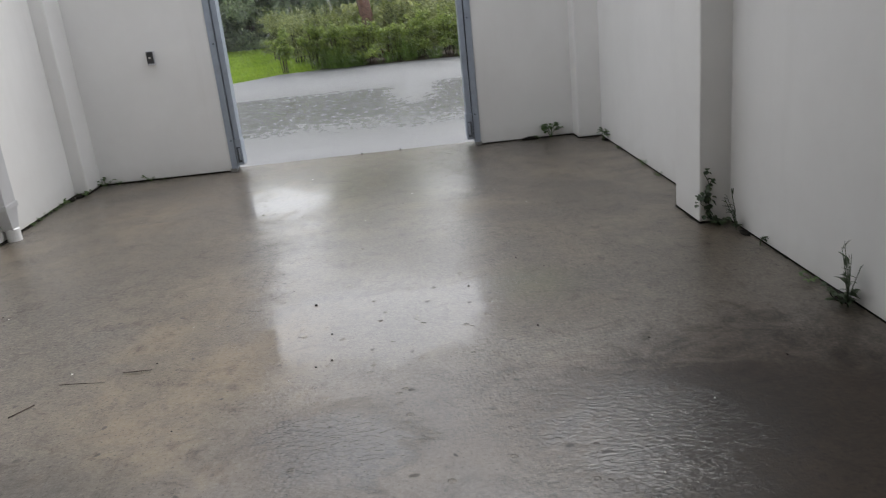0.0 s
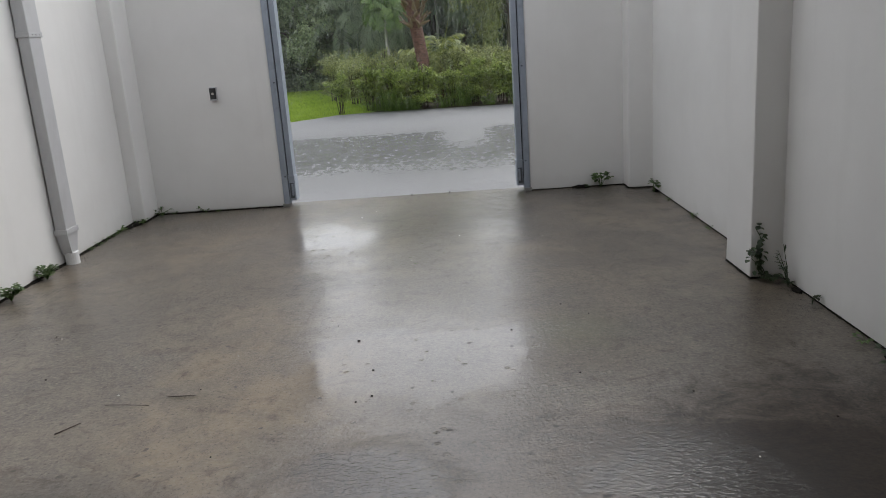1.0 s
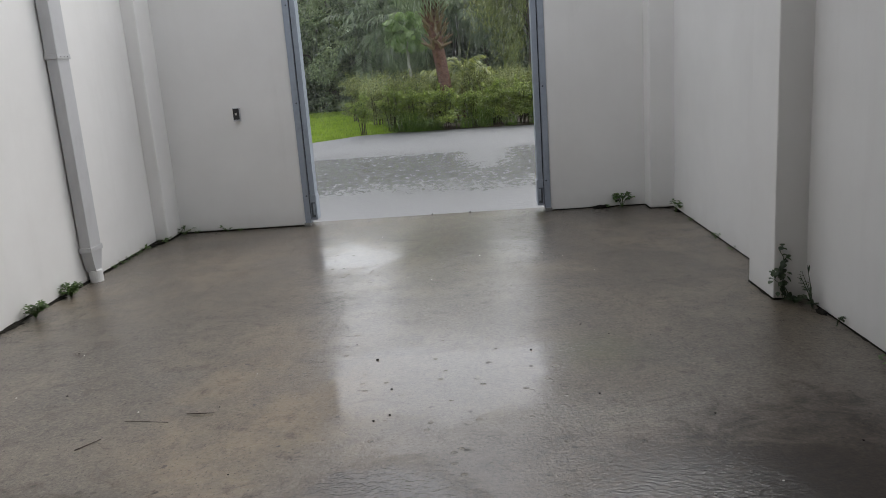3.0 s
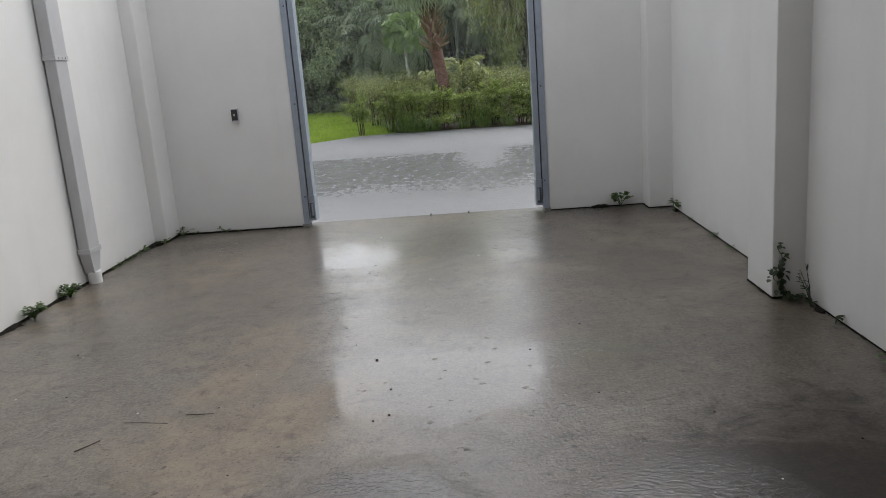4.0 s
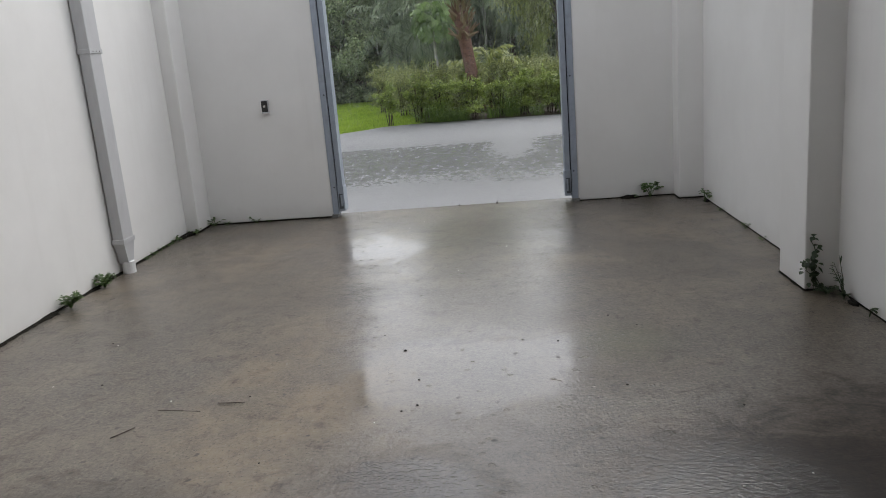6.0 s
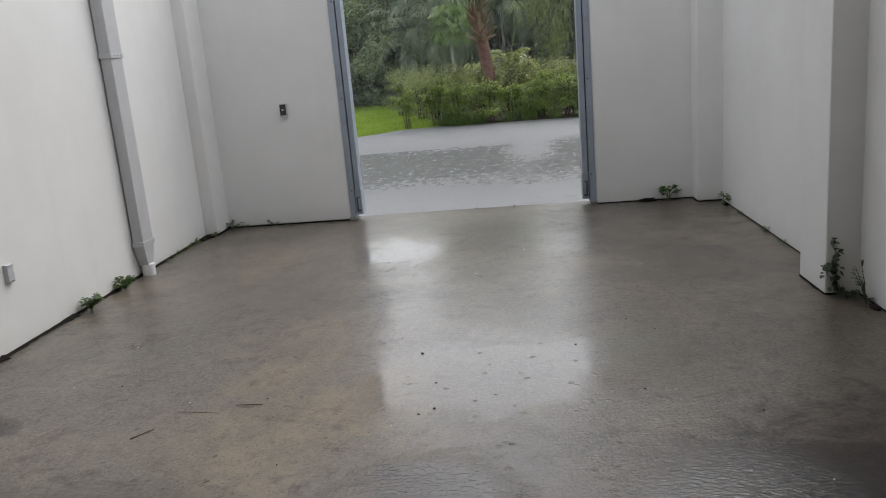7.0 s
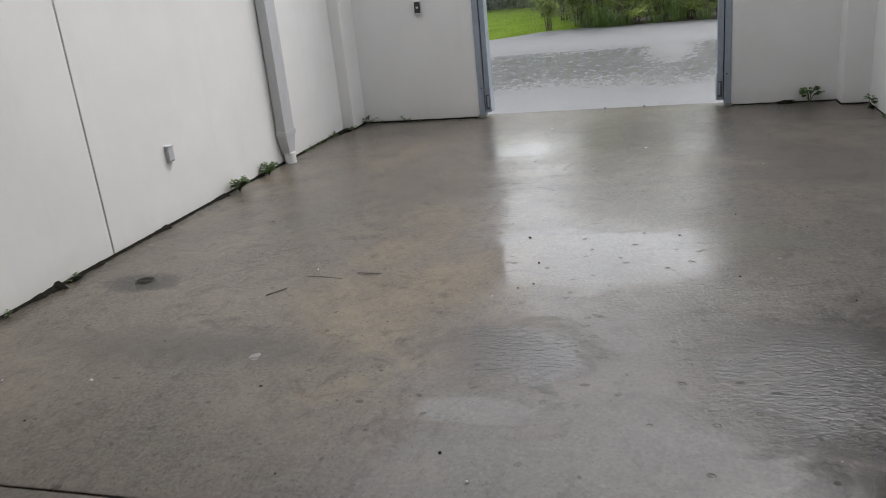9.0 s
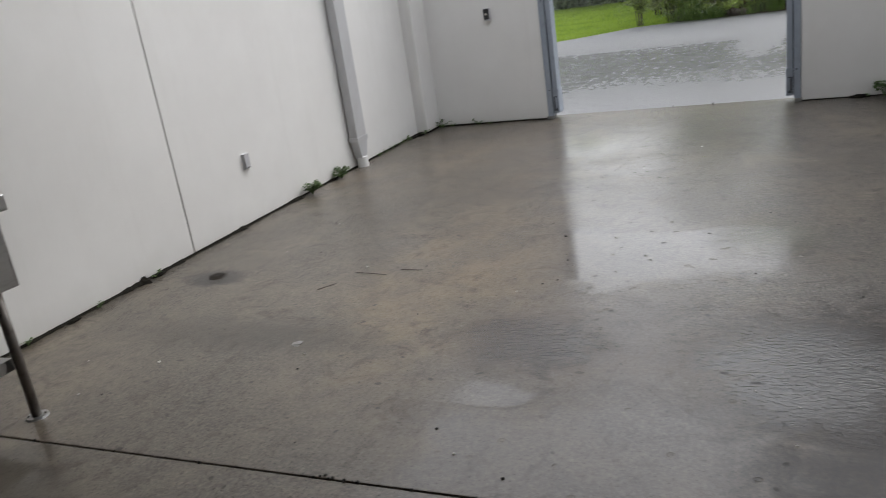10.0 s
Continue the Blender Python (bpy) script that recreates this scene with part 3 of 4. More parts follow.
def shrub(name, x, y, height, radius, mat, leaves, seed, size, stems=7, label="", group="", skirt=0.3, shoots=0, category="shrub"):
    """Thin stems that fan out from the ground, and sprays of small leaves on them; shoots: thin upright twigs above the crown."""
    rng = np.random.default_rng(seed)
    root = empty(name, (x, y, -0.02))
    blobs = []
    for i in range(stems):
        a = 2 * math.pi * i / stems + rng.uniform(-0.4, 0.4)
        r = radius * rng.uniform(0.25, 0.7)
        top = Vector((r * math.cos(a), r * math.sin(a), height * rng.uniform(0.62, 0.86)))
        part("stem", tube([(0.2 * radius * math.cos(a), 0.2 * radius * math.sin(a), 0), (top.x * 0.6, top.y * 0.6, top.z * 0.5), top], [0.010, 0.008, 0.004], 5), TWIG, root)
        s = radius * rng.uniform(0.35, 0.55)
        blobs.append((top.x, top.y, top.z, s, s, s * 0.7))
        blobs.append((top.x * 0.9, top.y * 0.9, height * (skirt + 0.2), s * 0.8, s * 0.8, height * 0.24))
    pts, d = lumpy_points(leaves, sub_blobs(blobs, 5, radius * 0.25, rng), rng)
    pts = pts[(pts[:, 2] > height * skirt * rng.uniform(0.1, 1.5, len(pts))) & (pts[:, 2] < height * rng.uniform(0.92, 1.22, len(pts)))]
    for i in range(shoots):
        a, r = rng.uniform(0, 2 * math.pi), radius * rng.uniform(0.1, 0.95)
        u = np.sort(rng.uniform(0, 1, 16))
        up = rng.uniform(0.10, 0.34)
        pts = np.concatenate([pts, np.stack([r * math.cos(a) + u * rng.uniform(-0.08, 0.08) + rng.normal(0, 0.012, 16), r * math.sin(a) + u * rng.uniform(-0.08, 0.08) + rng.normal(0, 0.012, 16), height * 0.9 + up * u], axis=1)])
    mesh_object("foliage", leaves_mesh("foliage", pts, size, size * 0.5, rng, -0.2), mat, root)
    return tagged(root, label, category, group)


def strap_tuft(x, y, height, spread, count, seed, mat=None):
    """A tuft of long arching blades."""
    rng = np.random.default_rng(seed)
    verts, quads = [], []
    for i in range(count):
        a = rng.uniform(0, 2 * math.pi)
        h = height * rng.uniform(0.6, 1.1)
        r = spread * rng.uniform(0.3, 1.0)
        d = np.array([math.cos(a), math.sin(a), 0])
        s = np.array([-d[1], d[0], 0]) * 0.0036
        p0 = d * 0.05 * rng.uniform(0, 1.5)
        p0 = p0 + np.array([rng.normal(0, 0.09), rng.normal(0, 0.05), 0])
        p1 = p0 + d * r * 0.42 + np.array([0, 0, h * 0.72])
        p2 = p0 + d * r * 1.05 + np.array([0, 0, h * rng.uniform(0.45, 1.0)])
        b = len(verts)
        verts += [p0 - s, p0 + s, p1 + s, p1 - s, p2 + s * 0.2, p2 - s * 0.2]
        quads += [(b, b + 1, b + 2, b + 3), (b + 3, b + 2, b + 4, b + 5)]
    ob = mesh_object("strap_leaf_tuft", quads_mesh("strap_leaf_tuft", verts, quads), mat or OAK)
    ob.location = (x, y, -0.02)
    return tagged(ob, "tuft of long arching green blades in the mulch", "ornamental grass", "tufts along the hedge")


# ---------------------------------------------------------------- structure
LEFT, RIGHT, GATE_Y, BACK_Y, TOP = -2.35, 2.59, 7.09, -2.9, 3.12
T = 0.2


def structure(name, bm, mat, label, category):
    return tagged(part(name, bm, mat), label, category, kind="structure")


ground = bmesh.new()
bmesh.ops.create_grid(ground, x_segments=8, y_segments=8, size=900)
for v in ground.verts:
    v.co.z = -0.06
structure("ground", ground, LAWN, "bright green wet lawn running back to the wood", "grass")

EDGE = [(-60, 6), (-20, 9.5), (-7, 14.2), (-4.2, 15.7), (-2.95, 16.75), (-2.35, 17.35), (-1.9, 17.95), (-1.0, 18.15), (0.3, 18.05), (2.2, 17.85), (6, 17.6), (20, 17.2), (60, 17.0)]
lot = bmesh.new()
rows = []
for x, y in EDGE:
    rows.append((lot.verts.new((x, 7.24, -0.03)), lot.verts.new((x, max(y, 7.5), -0.03))))
for (a, b), (c, d) in zip(rows, rows[1:]):
    lot.faces.new((a, c, d, b))
structure("road", lot, ASPHALT, "flooded grey asphalt yard rippled by heavy rain", "road")

bed = bmesh.new()
rows = []
for x, y in [p for p in EDGE if -1.2 <= p[0] <= 30]:
    rows.append((bed.verts.new((x, y - 0.06, -0.035)), bed.verts.new((x, y + 0.25, 0.03)), bed.verts.new((x - 0.3, y + 5.5, 0.03))))
for (a, b, c), (d, e, f) in zip(rows, rows[1:]):
    bed.faces.new((a, d, e, b))
    bed.faces.new((b, e, f, c))
structure("planting_bed", bed, MULCH, "dark wet mulch bed under the hedge", "mulch")

JOINT = 0.84
structure("floor", box((LEFT - T, JOINT + 0.004, -0.25), (RIGHT + T, GATE_Y + T, 0.0), 0.006), CONCRETE, "wet grey brown concrete slab with puddles reflecting the sky", "floor")
structure("floor", box((LEFT - T, BACK_Y - T, -0.25), (RIGHT + T, JOINT - 0.004, -0.001), 0.006), CONCRETE, "wet grey brown concrete slab beyond the saw-cut joint", "floor")
structure("floor_joint", box((LEFT, JOINT - 0.004, -0.02), (RIGHT, JOINT + 0.004, -0.006)), SOIL, "black dirt packed in the slab joint", "joint")

WJ = 2.99
structure("wall_west", box((LEFT - T, WJ + 0.006, 0.012), (LEFT, GATE_Y + T, TOP), 0.006), STUCCO, "off-white painted stucco wall with rain streaks", "wall")
structure("wall_west", box((LEFT - T, BACK_Y, 0.012), (LEFT, WJ - 0.006, TOP), 0.006), STUCCO, "off-white painted stucco wall with rain streaks", "wall")
structure("wall_joint", box((LEFT - 0.1, WJ - 0.006, 0.012), (LEFT - 0.008, WJ + 0.006, TOP - 0.01)), SEALANT, "narrow grey sealed joint down the stucco wall", "joint")
structure("wall_east", box((RIGHT, BACK_Y, 0.007), (RIGHT + T, GATE_Y + T, TOP), 0.006), STUCCO, "off-white painted stucco wall with damp stains", "wall")
structure("wall_south", box((LEFT - T, BACK_Y - T, 0.0), (RIGHT + T, BACK_Y, TOP), 0.006), STUCCO, "plain off-white stucco wall closing the yard", "wall")
# unseen soffit and block above it, added to keep sky light off the near yard
structure("ceiling", box((LEFT - T, BACK_Y - T, TOP + 0.002), (RIGHT + T, 2.3, TOP + 0.25), 0.01), STUCCO, "unseen stucco soffit added to shade the back of the yard", "ceiling")
structure("sky_blocker_south", box((LEFT - 3.0, BACK_Y - 0.6, TOP + 0.252), (RIGHT + 3.0, BACK_Y + 1.2, 4.2), 0.01), STUCCO, "unseen stucco block added above the soffit to hide southern sky", "wall")
GL, GR = -0.968, 1.452
structure("wall_north", box((LEFT, GATE_Y, 0.012), (GL, GATE_Y + T, TOP), 0.012, 3), STUCCO, "off-white stucco wall beside the gate opening", "wall")
structure("wall_north", box((GR, GATE_Y, 0.007), (RIGHT, GATE_Y + T, TOP), 0.012, 3), STUCCO, "off-white stucco wall beside the gate opening", "wall")
structure("pilaster", box((LEFT - 0.1, 6.75, 0.014), (-2.225, GATE_Y + 0.1, TOP - 0.004), 0.022, 4), STUCCO, "stucco corner pier between two yard walls", "pier")
structure("pilaster", box((2.365, 6.86, 0.009), (RIGHT + 0.1, GATE_Y + 0.1, TOP - 0.004), 0.018, 4), STUCCO, "shallow stucco corner pier with dirty foot", "pier")
structure("pilaster", box((2.405, 3.89, 0.009), (RIGHT + 0.1, 4.30, TOP - 0.004), 0.014, 4), STUCCO, "square stucco pier standing out of the wall", "pier")


def seam(pts, seed, wide=0.022, side=False):
    """An uneven line of black soil in the crack at a wall's foot."""
    rng = np.random.default_rng(seed)
    bm = bmesh.new()
    (x0, y0), (x1, y1) = pts
    d = Vector((x1 - x0, y1 - y0, 0))
    n = max(6, int(d.length / 0.025))
    s = Vector((-d.y, d.x, 0)).normalized()
    prev, w, lump = None, wide, 0.0
    for i in range(n + 1):
        p = Vector((x0, y0, 0)) + d * (i / n)
        lump = 0.62 * lump + (rng.random() < 0.04) * rng.uniform(0.3, 1.3 if side else 2.0)
        w = wide * (0.35 + 0.65 * rng.random() + lump)
        h = 0.004 + 0.5 * w * rng.uniform(0.5, 1.0)
        ring = [bm.verts.new(p - s * 0.02), bm.verts.new(p - s * 0.02 + Vector((0, 0, 0.013 + 0.3 * h))), bm.verts.new(p + s * w * 0.35 + Vector((0, 0, h))), bm.verts.new(p + s * w + Vector((0, 0, 0.0015)))]
        if prev:
            for a in range(3):
                bm.faces.new((prev[a], ring[a], ring[a + 1], prev[a + 1]))
        prev = ring
    return tagged(part("soil_seam", bm, SOIL, smooth=True), "black soil and moss in the crack under the wall", "soil", "soil along the wall foot", "structure")


for k, line in enumerate((((LEFT, 6.75), (LEFT, -1.5)), ((-2.225, 6.75), (LEFT, 6.75)), ((-2.225, GATE_Y), (-2.225, 6.75)), ((GL, GATE_Y), (-2.225, GATE_Y)), ((2.365, GATE_Y), (GR, GATE_Y)), ((2.365, 6.86), (2.365, GATE_Y)), ((RIGHT, 6.86), (2.365, 6.86)), ((RIGHT, 4.30), (RIGHT, 6.86)), ((2.405, 3.89), (2.405, 4.30)), ((RIGHT, 3.89), (2.405, 3.89)), ((RIGHT, -1.5), (RIGHT, 3.89)))):
    seam(line, 40 + k, (0.011, 0.006)[k > 3] if k not in (0, 7, 10) else (0.026, 0.0065)[k > 6], k > 6)


# ---------------------------------------------------------------- yard fittings
def gate_jamb(x_wall, side):
    """Steel guide of the gate: outer angle, groove, inner channel, foot box with latch. side: +1 when the opening lies towards +x."""
    root = empty("gate_jamb", (x_wall, GATE_Y, 0))

    def bx(x0, x1, y0, y1, z0, z1, bev=0.003):
        a, b = sorted((side * x0, side * x1))
        return box((a, y0, z0), (b, y1, z1), bev)
    part("outer_angle", bx(0.0, 0.058, -0.012, 0.16, 0.03, TOP - 0.05), FRAME, root)
    # dark filler: the groove's shade put into the colour
    part("groove", bx(0.058, 0.068, 0.03, 0.15, 0.06, TOP - 0.06, 0.0), FRAMEDARK, root, "groove between the steel sections, its shade put in as dark steel")
    part("inner_channel", bx(0.068, 0.118, 0.0, 0.15, 0.30, TOP - 0.05), FRAME, root)
    fb = part("foot_box", bx(0.066, 0.126, -0.016, 0.15, 0.06, 0.30, 0.004), FRAME, root)
    # dark plate on the face, painted shade of a recess
    part("latch_dark_plate", bx(0.074, 0.112, -0.021, -0.012, 0.085, 0.235, 0.001), FRAMEDARK, fb, "dark plate standing in for the latch's shaded recess")
    part("latch_bolt", bx(0.092, 0.110, -0.029, -0.018, 0.11, 0.225, 0.003), FRAME, fb)
    part("cover_strip", bx(0.064, 0.124, -0.020, -0.004, 0.298, 0.312, 0.002), FRAME, root)
    for z in (0.30, 1.2, 2.1, 2.9):
        bm = bmesh.new()
        bmesh.ops.create_cone(bm, cap_ends=True, segments=8, radius1=0.009, radius2=0.007, depth=0.008, matrix=pose(side * 0.036, -0.015, z, 90))
        part("bolt", bm, FRAMEDARK, root)
    part("anchor_foot", bx(-0.012, 0.05, -0.03, 0.12, 0.0, 0.032, 0.004), SEALANT, root)
    return tagged(root, "blue-grey steel gate jamb with latch box at its foot", "gate jamb", "gate jambs")


gate_jamb(GL, 1)
gate_jamb(GR, -1)


def downspout():
    root = empty("downspout", (LEFT, 5.355, 0))
    part("pipe", box((0.012, -0.088, 0.25), (0.098, 0.088, 1.735), 0.010, 3), SPOUT, root)
    part("upper_pipe", box((0.010, -0.093, 1.70), (0.102, 0.093, TOP + 0.05), 0.010, 3), SPOUT, root)
    col = part("collar", box((0.004, -0.098, 1.70), (0.106, 0.098, 1.735), 0.004), SPOUT, root)
    for y in (-0.05, 0.0, 0.05):
        bm = bmesh.new()
        bmesh.ops.create_uvsphere(bm, u_segments=8, v_segments=5, radius=0.005, matrix=pose(0.106, y, 1.717))
        part("rivet", bm, SEALANT, col)
    part("lower_collar", box((0.004, -0.098, 0.245), (0.105, 0.098, 0.285), 0.004), SPOUT, root)
    bm = bmesh.new()
    top = [(0.012, -0.088), (0.098, -0.088), (0.098, 0.088), (0.012, 0.088)]
    a = [bm.verts.new((x, y, 0.247)) for x, y in top]
    b = [bm.verts.new((0.012 + (x - 0.012) * 0.9, y * 0.52, 0.085)) for x, y in top]
    for i in range(4):
        bm.faces.new((a[i], b[i], b[(i + 1) % 4], a[(i + 1) % 4]))
    bm.faces.new(b)
    bm.faces.new(a[::-1])
    part("funnel", bm, SPOUT, root)
    bm = tube([(0.062, 0, 0.0), (0.062, 0, 0.09), (0.062, 0, 0.095)], [0.052, 0.052, 0.046], 20)
    part("drain_pipe", bm, PVC, root, "short white plastic pipe at the foot", smooth=False)
    return tagged(root, "grey painted sheet-metal downspout with white pipe foot", "downspout")


downspout()


def wall_box(name, m, w, h, d, face_mat, label, category, slot):
    root = empty(name)
    part("body", box((-w / 2, -d, -h / 2), (w / 2, 0, h / 2), 0.006, 3), face_mat, root)
    cover = part("cover", box((-w * 0.44, -d - 0.012, -h * 0.45), (w * 0.44, -d + 0.002, h * 0.45), 0.006, 3), face_mat if slot else BLACK, root)
    if slot:
        part("hinge", box((-w * 0.44, -d - 0.016, h * 0.40), (w * 0.44, -d + 0.004, h * 0.47), 0.003), face_mat, root)
        part("latch", box((-0.012, -d - 0.018, -h * 0.44), (0.012, -d - 0.008, -h * 0.36), 0.003), SEALANT, cover)
    else:
        part("button", box((-0.010, -d - 0.020, -0.006), (0.010, -d - 0.010, 0.014), 0.003), CHALK, cover, "small pale indicator")
        part("lower_rim", box((-w * 0.46, -d - 0.014, -h * 0.5), (w * 0.46, -d, -h * 0.38), 0.004), PLASTIC, cover)
    root.matrix_basis = m
    return tagged(root, label, category)


wall_box("gate_switch", pose(-1.515, GATE_Y, 1.135), 0.066, 0.125, 0.035, PLASTIC, "small dark gate switch box on the stucco wall", "switch", False)
wall_box("power_outlet", pose(LEFT, 3.725, 0.463, 0, 0, 90), 0.066, 0.115, 0.016, PLASTIC, "grey weatherproof outlet cover on the stucco wall", "outlet", True)


def floor_drain():
    root = empty("floor_drain", (-1.86, 2.60, 0))
    bm = bmesh.new()
    bmesh.ops.create_cone(bm, cap_ends=True, segments=28, radius1=0.058, radius2=0.055, depth=0.006, matrix=pose(0, 0, 0.002))
    part("rim", bm, IRON, root)
    bm = bmesh.new()
    bmesh.ops.create_cone(bm, cap_ends=True, segments=24, radius1=0.047, radius2=0.047, depth=0.002, matrix=pose(0, 0, 0.0055))
    part("grate", bm, SOIL, root)
    for i in range(5):
        y = -0.034 + i * 0.017
        w = math.sqrt(0.047 ** 2 - y * y)
        part("bar", box((-w, y - 0.004, 0.005), (w, y + 0.004, 0.009), 0.001), IRON, root)
    return tagged(root, "round dark iron floor drain set in wet concrete", "drain")


floor_drain()


def sink():
    """Free-standing stainless sink against the west wall, with tube legs and an undershelf."""
    root = empty("utility_sink", (-1.58, 1.0, 0))
    x0, x1, y0, y1 = -0.70, 0.04, -1.75, 0.085
    zb, zt = 0.57, 0.912
    bm = bmesh.new()
    add_box(bm, (x0, y1 - 0.012, zb), (x1, y1, zt), 0.004)
    add_box(bm, (x0, y0, zb), (x1, y0 + 0.012, zt), 0.004)
    add_box(bm, (x1 - 0.012, y0 + 0.012, zb), (x1, y1 - 0.012, zt), 0.004)
    add_box(bm, (x0, y0 + 0.012, zb), (x0 + 0.012, y1 - 0.012, zt), 0.004)
    add_box(bm, (x0 + 0.012, y0 + 0.012, zb), (x1 - 0.012, y1 - 0.012, zb + 0.012), 0.002)
    part("basin", bm, STEEL, root)
    bm = bmesh.new()
    add_box(bm, (x0 - 0.03, y1 - 0.03, zt - 0.03), (x1 + 0.03, y1 + 0.035, zt + 0.035), 0.008, 3)
    add_box(bm, (x0 - 0.03, y0 - 0.03, zt - 0.03), (x1 + 0.03, y0 + 0.03, zt + 0.035), 0.008, 3)
    add_box(bm, (x1 - 0.025, y0 + 0.02, zt - 0.03), (x1 + 0.032, y1 - 0.02, zt + 0.034), 0.008, 3)
    add_box(bm, (x0 - 0.03, y0 + 0.02, zt - 0.03), (x0 + 0.03, y1 - 0.02, zt + 0.034), 0.008, 3)
    part("rim", bm, STEEL, root, "rolled stainless rim")
    part("backsplash", box((x0 - 0.045, y0 - 0.02, zt), (x0 - 0.03, y1 + 0.03, zt + 0.22), 0.004), STEEL, root)
    sh = part("undershelf", box((x0 + 0.02, y0 + 0.05, 0.245), (x1 - 0.075, y1 - 0.085, 0.275), 0.006), STEEL, root)
    part("shelf_lip", box((x1 - 0.077, y0 + 0.05, 0.225), (x1 - 0.070, y1 - 0.085, 0.277), 0.002), STEEL, sh)
    for lx, ly in ((0.0, 0.0), (-0.62, 0.0), (0.0, -1.62), (-0.62, -1.62)):
        lg = part("leg", tube([(lx, ly, 0.008), (lx, ly, 0.3), (lx, ly, zb + 0.005)], [0.021, 0.021, 0.021], 14), LEGSTEEL, root, "rust-stained steel tube leg", smooth=True)
        bm = bmesh.new()
        bmesh.ops.create_cone(bm, cap_ends=True, segments=20, radius1=0.048, radius2=0.044, depth=0.008, matrix=pose(lx, ly, 0.004))
        fl = part("flange", bm, STEEL, lg)
        for a in (40, 220):
            part("screw", tube([(lx + 0.034 * math.cos(radians(a)), ly + 0.034 * math.sin(radians(a)), 0.006), (lx + 0.034 * math.cos(radians(a)), ly + 0.034 * math.sin(radians(a)), 0.014)], [0.006, 0.005], 8), LEGSTEEL, lg)
    return tagged(root, "stainless steel utility sink on rusty tube legs", "sink")


sink()

# ---------------------------------------------------------------- greenery outside
# sabal palm behind the hedge
def sabal():
    rng = np.random.default_rng(5)
    root = empty("palm_tree", (0.27, 19.6, 0.0))
    axis = [Vector((0.02, 0, 0)), Vector((-0.04, 0, 0.6)), Vector((-0.14, 0, 1.3)), Vector((-0.24, 0, 2.0)), Vector((-0.34, 0, 3.0)), Vector((-0.42, 0, 4.1))]
    part("trunk", tube(axis, [0.21, 0.16, 0.15, 0.155, 0.18, 0.20], 20), PALMBARK, root, smooth=True)
    # stubs of cut leaf stalks, crossing each other up the trunk
    bm = bmesh.new()
    prof = [(0.0, 0.07, 0.0), (0.12, 0.045, 0.035), (0.24, 0.026, 0.075), (0.31, 0.014, 0.10)]
    ring = []
    for z, w, o in prof:
        ring.append([bm.verts.new((o, -w, z)), bm.verts.new((o + 0.028, 0, z)), bm.verts.new((o, w, z)), bm.verts.new((o - 0.012, 0, z))])
    for a, b in zip(ring, ring[1:]):
        for k in range(4):
            bm.faces.new((a[k], a[(k + 1) % 4], b[(k + 1) % 4], b[k]))
    bm.faces.new(ring[-1])
    boot = bpy.data.meshes.new("boot")
    bm.normal_update()
    bm.to_mesh(boot)
    bm.free()
    for i in range(115):
        z = 1.92 + i * 0.0185
        k = min(max((z - 1.3) / 2.8, 0), 1)
        x = -0.14 - 0.28 * k
        ob = mesh_object("boot", boot, BOOT, root)
        a = i * 137.5 + rng.uniform(-15, 15)
        ob.matrix_basis = Matrix.Translation((x, 0, z)) @ pose(0, 0, 0, 0, 0, a) @ Matrix.Translation((0.125, 0, 0)) @ pose(0, 0, 0, rng.uniform(-38, 38), rng.uniform(4, 30), 0) @ Matrix.Scale(rng.uniform(0.75, 1.1) * (1.0 + 0.35 * k), 4)
    # dry stalks hanging across the trunk where the stubs end
    for a, tilt in ((250, 62), (285, -66), (310, 55), (228, -40), (200, 30)):
        ob = mesh_object("dry_stalk", boot, DRYLEAF, root, "pale dry leaf stalk")
        ob.matrix_basis = Matrix.Translation((-0.22, 0, 1.86)) @ pose(0, 0, 0, 0, 0, a) @ Matrix.Translation((0.18, 0, 0)) @ pose(0, 0, 0, tilt, 10, 0) @ Matrix.Scale(1.05, 4)
    ms = [fan_frond("frond", 1.05, 0.95, 0.6, -0.75, rng) for _ in range(4)]
    frond_ring(root, ms, PALMLEAF, Vector((-0.42, 0, 4.35)), 30, rng, -22, 68)
    return tagged(root, "sabal palm with criss-cross leaf stubs behind the hedge", "palm tree")


sabal()

# clipped hedge plants along the asphalt
HEDGE_ROW = [(-1.75, 18.02, 1.0, 0.34), (-1.12, 18.4, 0.9, 0.32), (-0.55, 18.28, 0.94, 0.42), (0.15, 18.25, 0.96, 0.42), (0.8, 18.25, 0.88, 0.4), (1.38, 18.15, 0.97, 0.42), (2.0, 18.1, 0.94, 0.42), (2.65, 18.05, 1.0, 0.42), (3.3, 18.05, 0.94, 0.42), (4.0, 18.0, 0.97, 0.42), (4.7, 18.0, 0.94, 0.42), (5.4, 17.95, 0.97, 0.42)]
for k, (x, y, h, r) in enumerate(HEDGE_ROW):
    label = "clipped green hedge shrub with bare stems below" if k != 0 else "separate green hedge shrub at the lawn's edge"
    shrub("hedge_plant", x, y, h * (0.94 + 0.05 * (k * 3 % 4)), r * (0.86 + 0.07 * (k * 5 % 4)), HEDGE, 4200 + 500 * (k * 7 % 4), 60 + k, 0.046 + 0.005 * (k % 4), 6 if k < 2 else 9, label, "hedge plants", 0.30 if k < 2 else (0.14 if k < 4 else 0.22), 7)
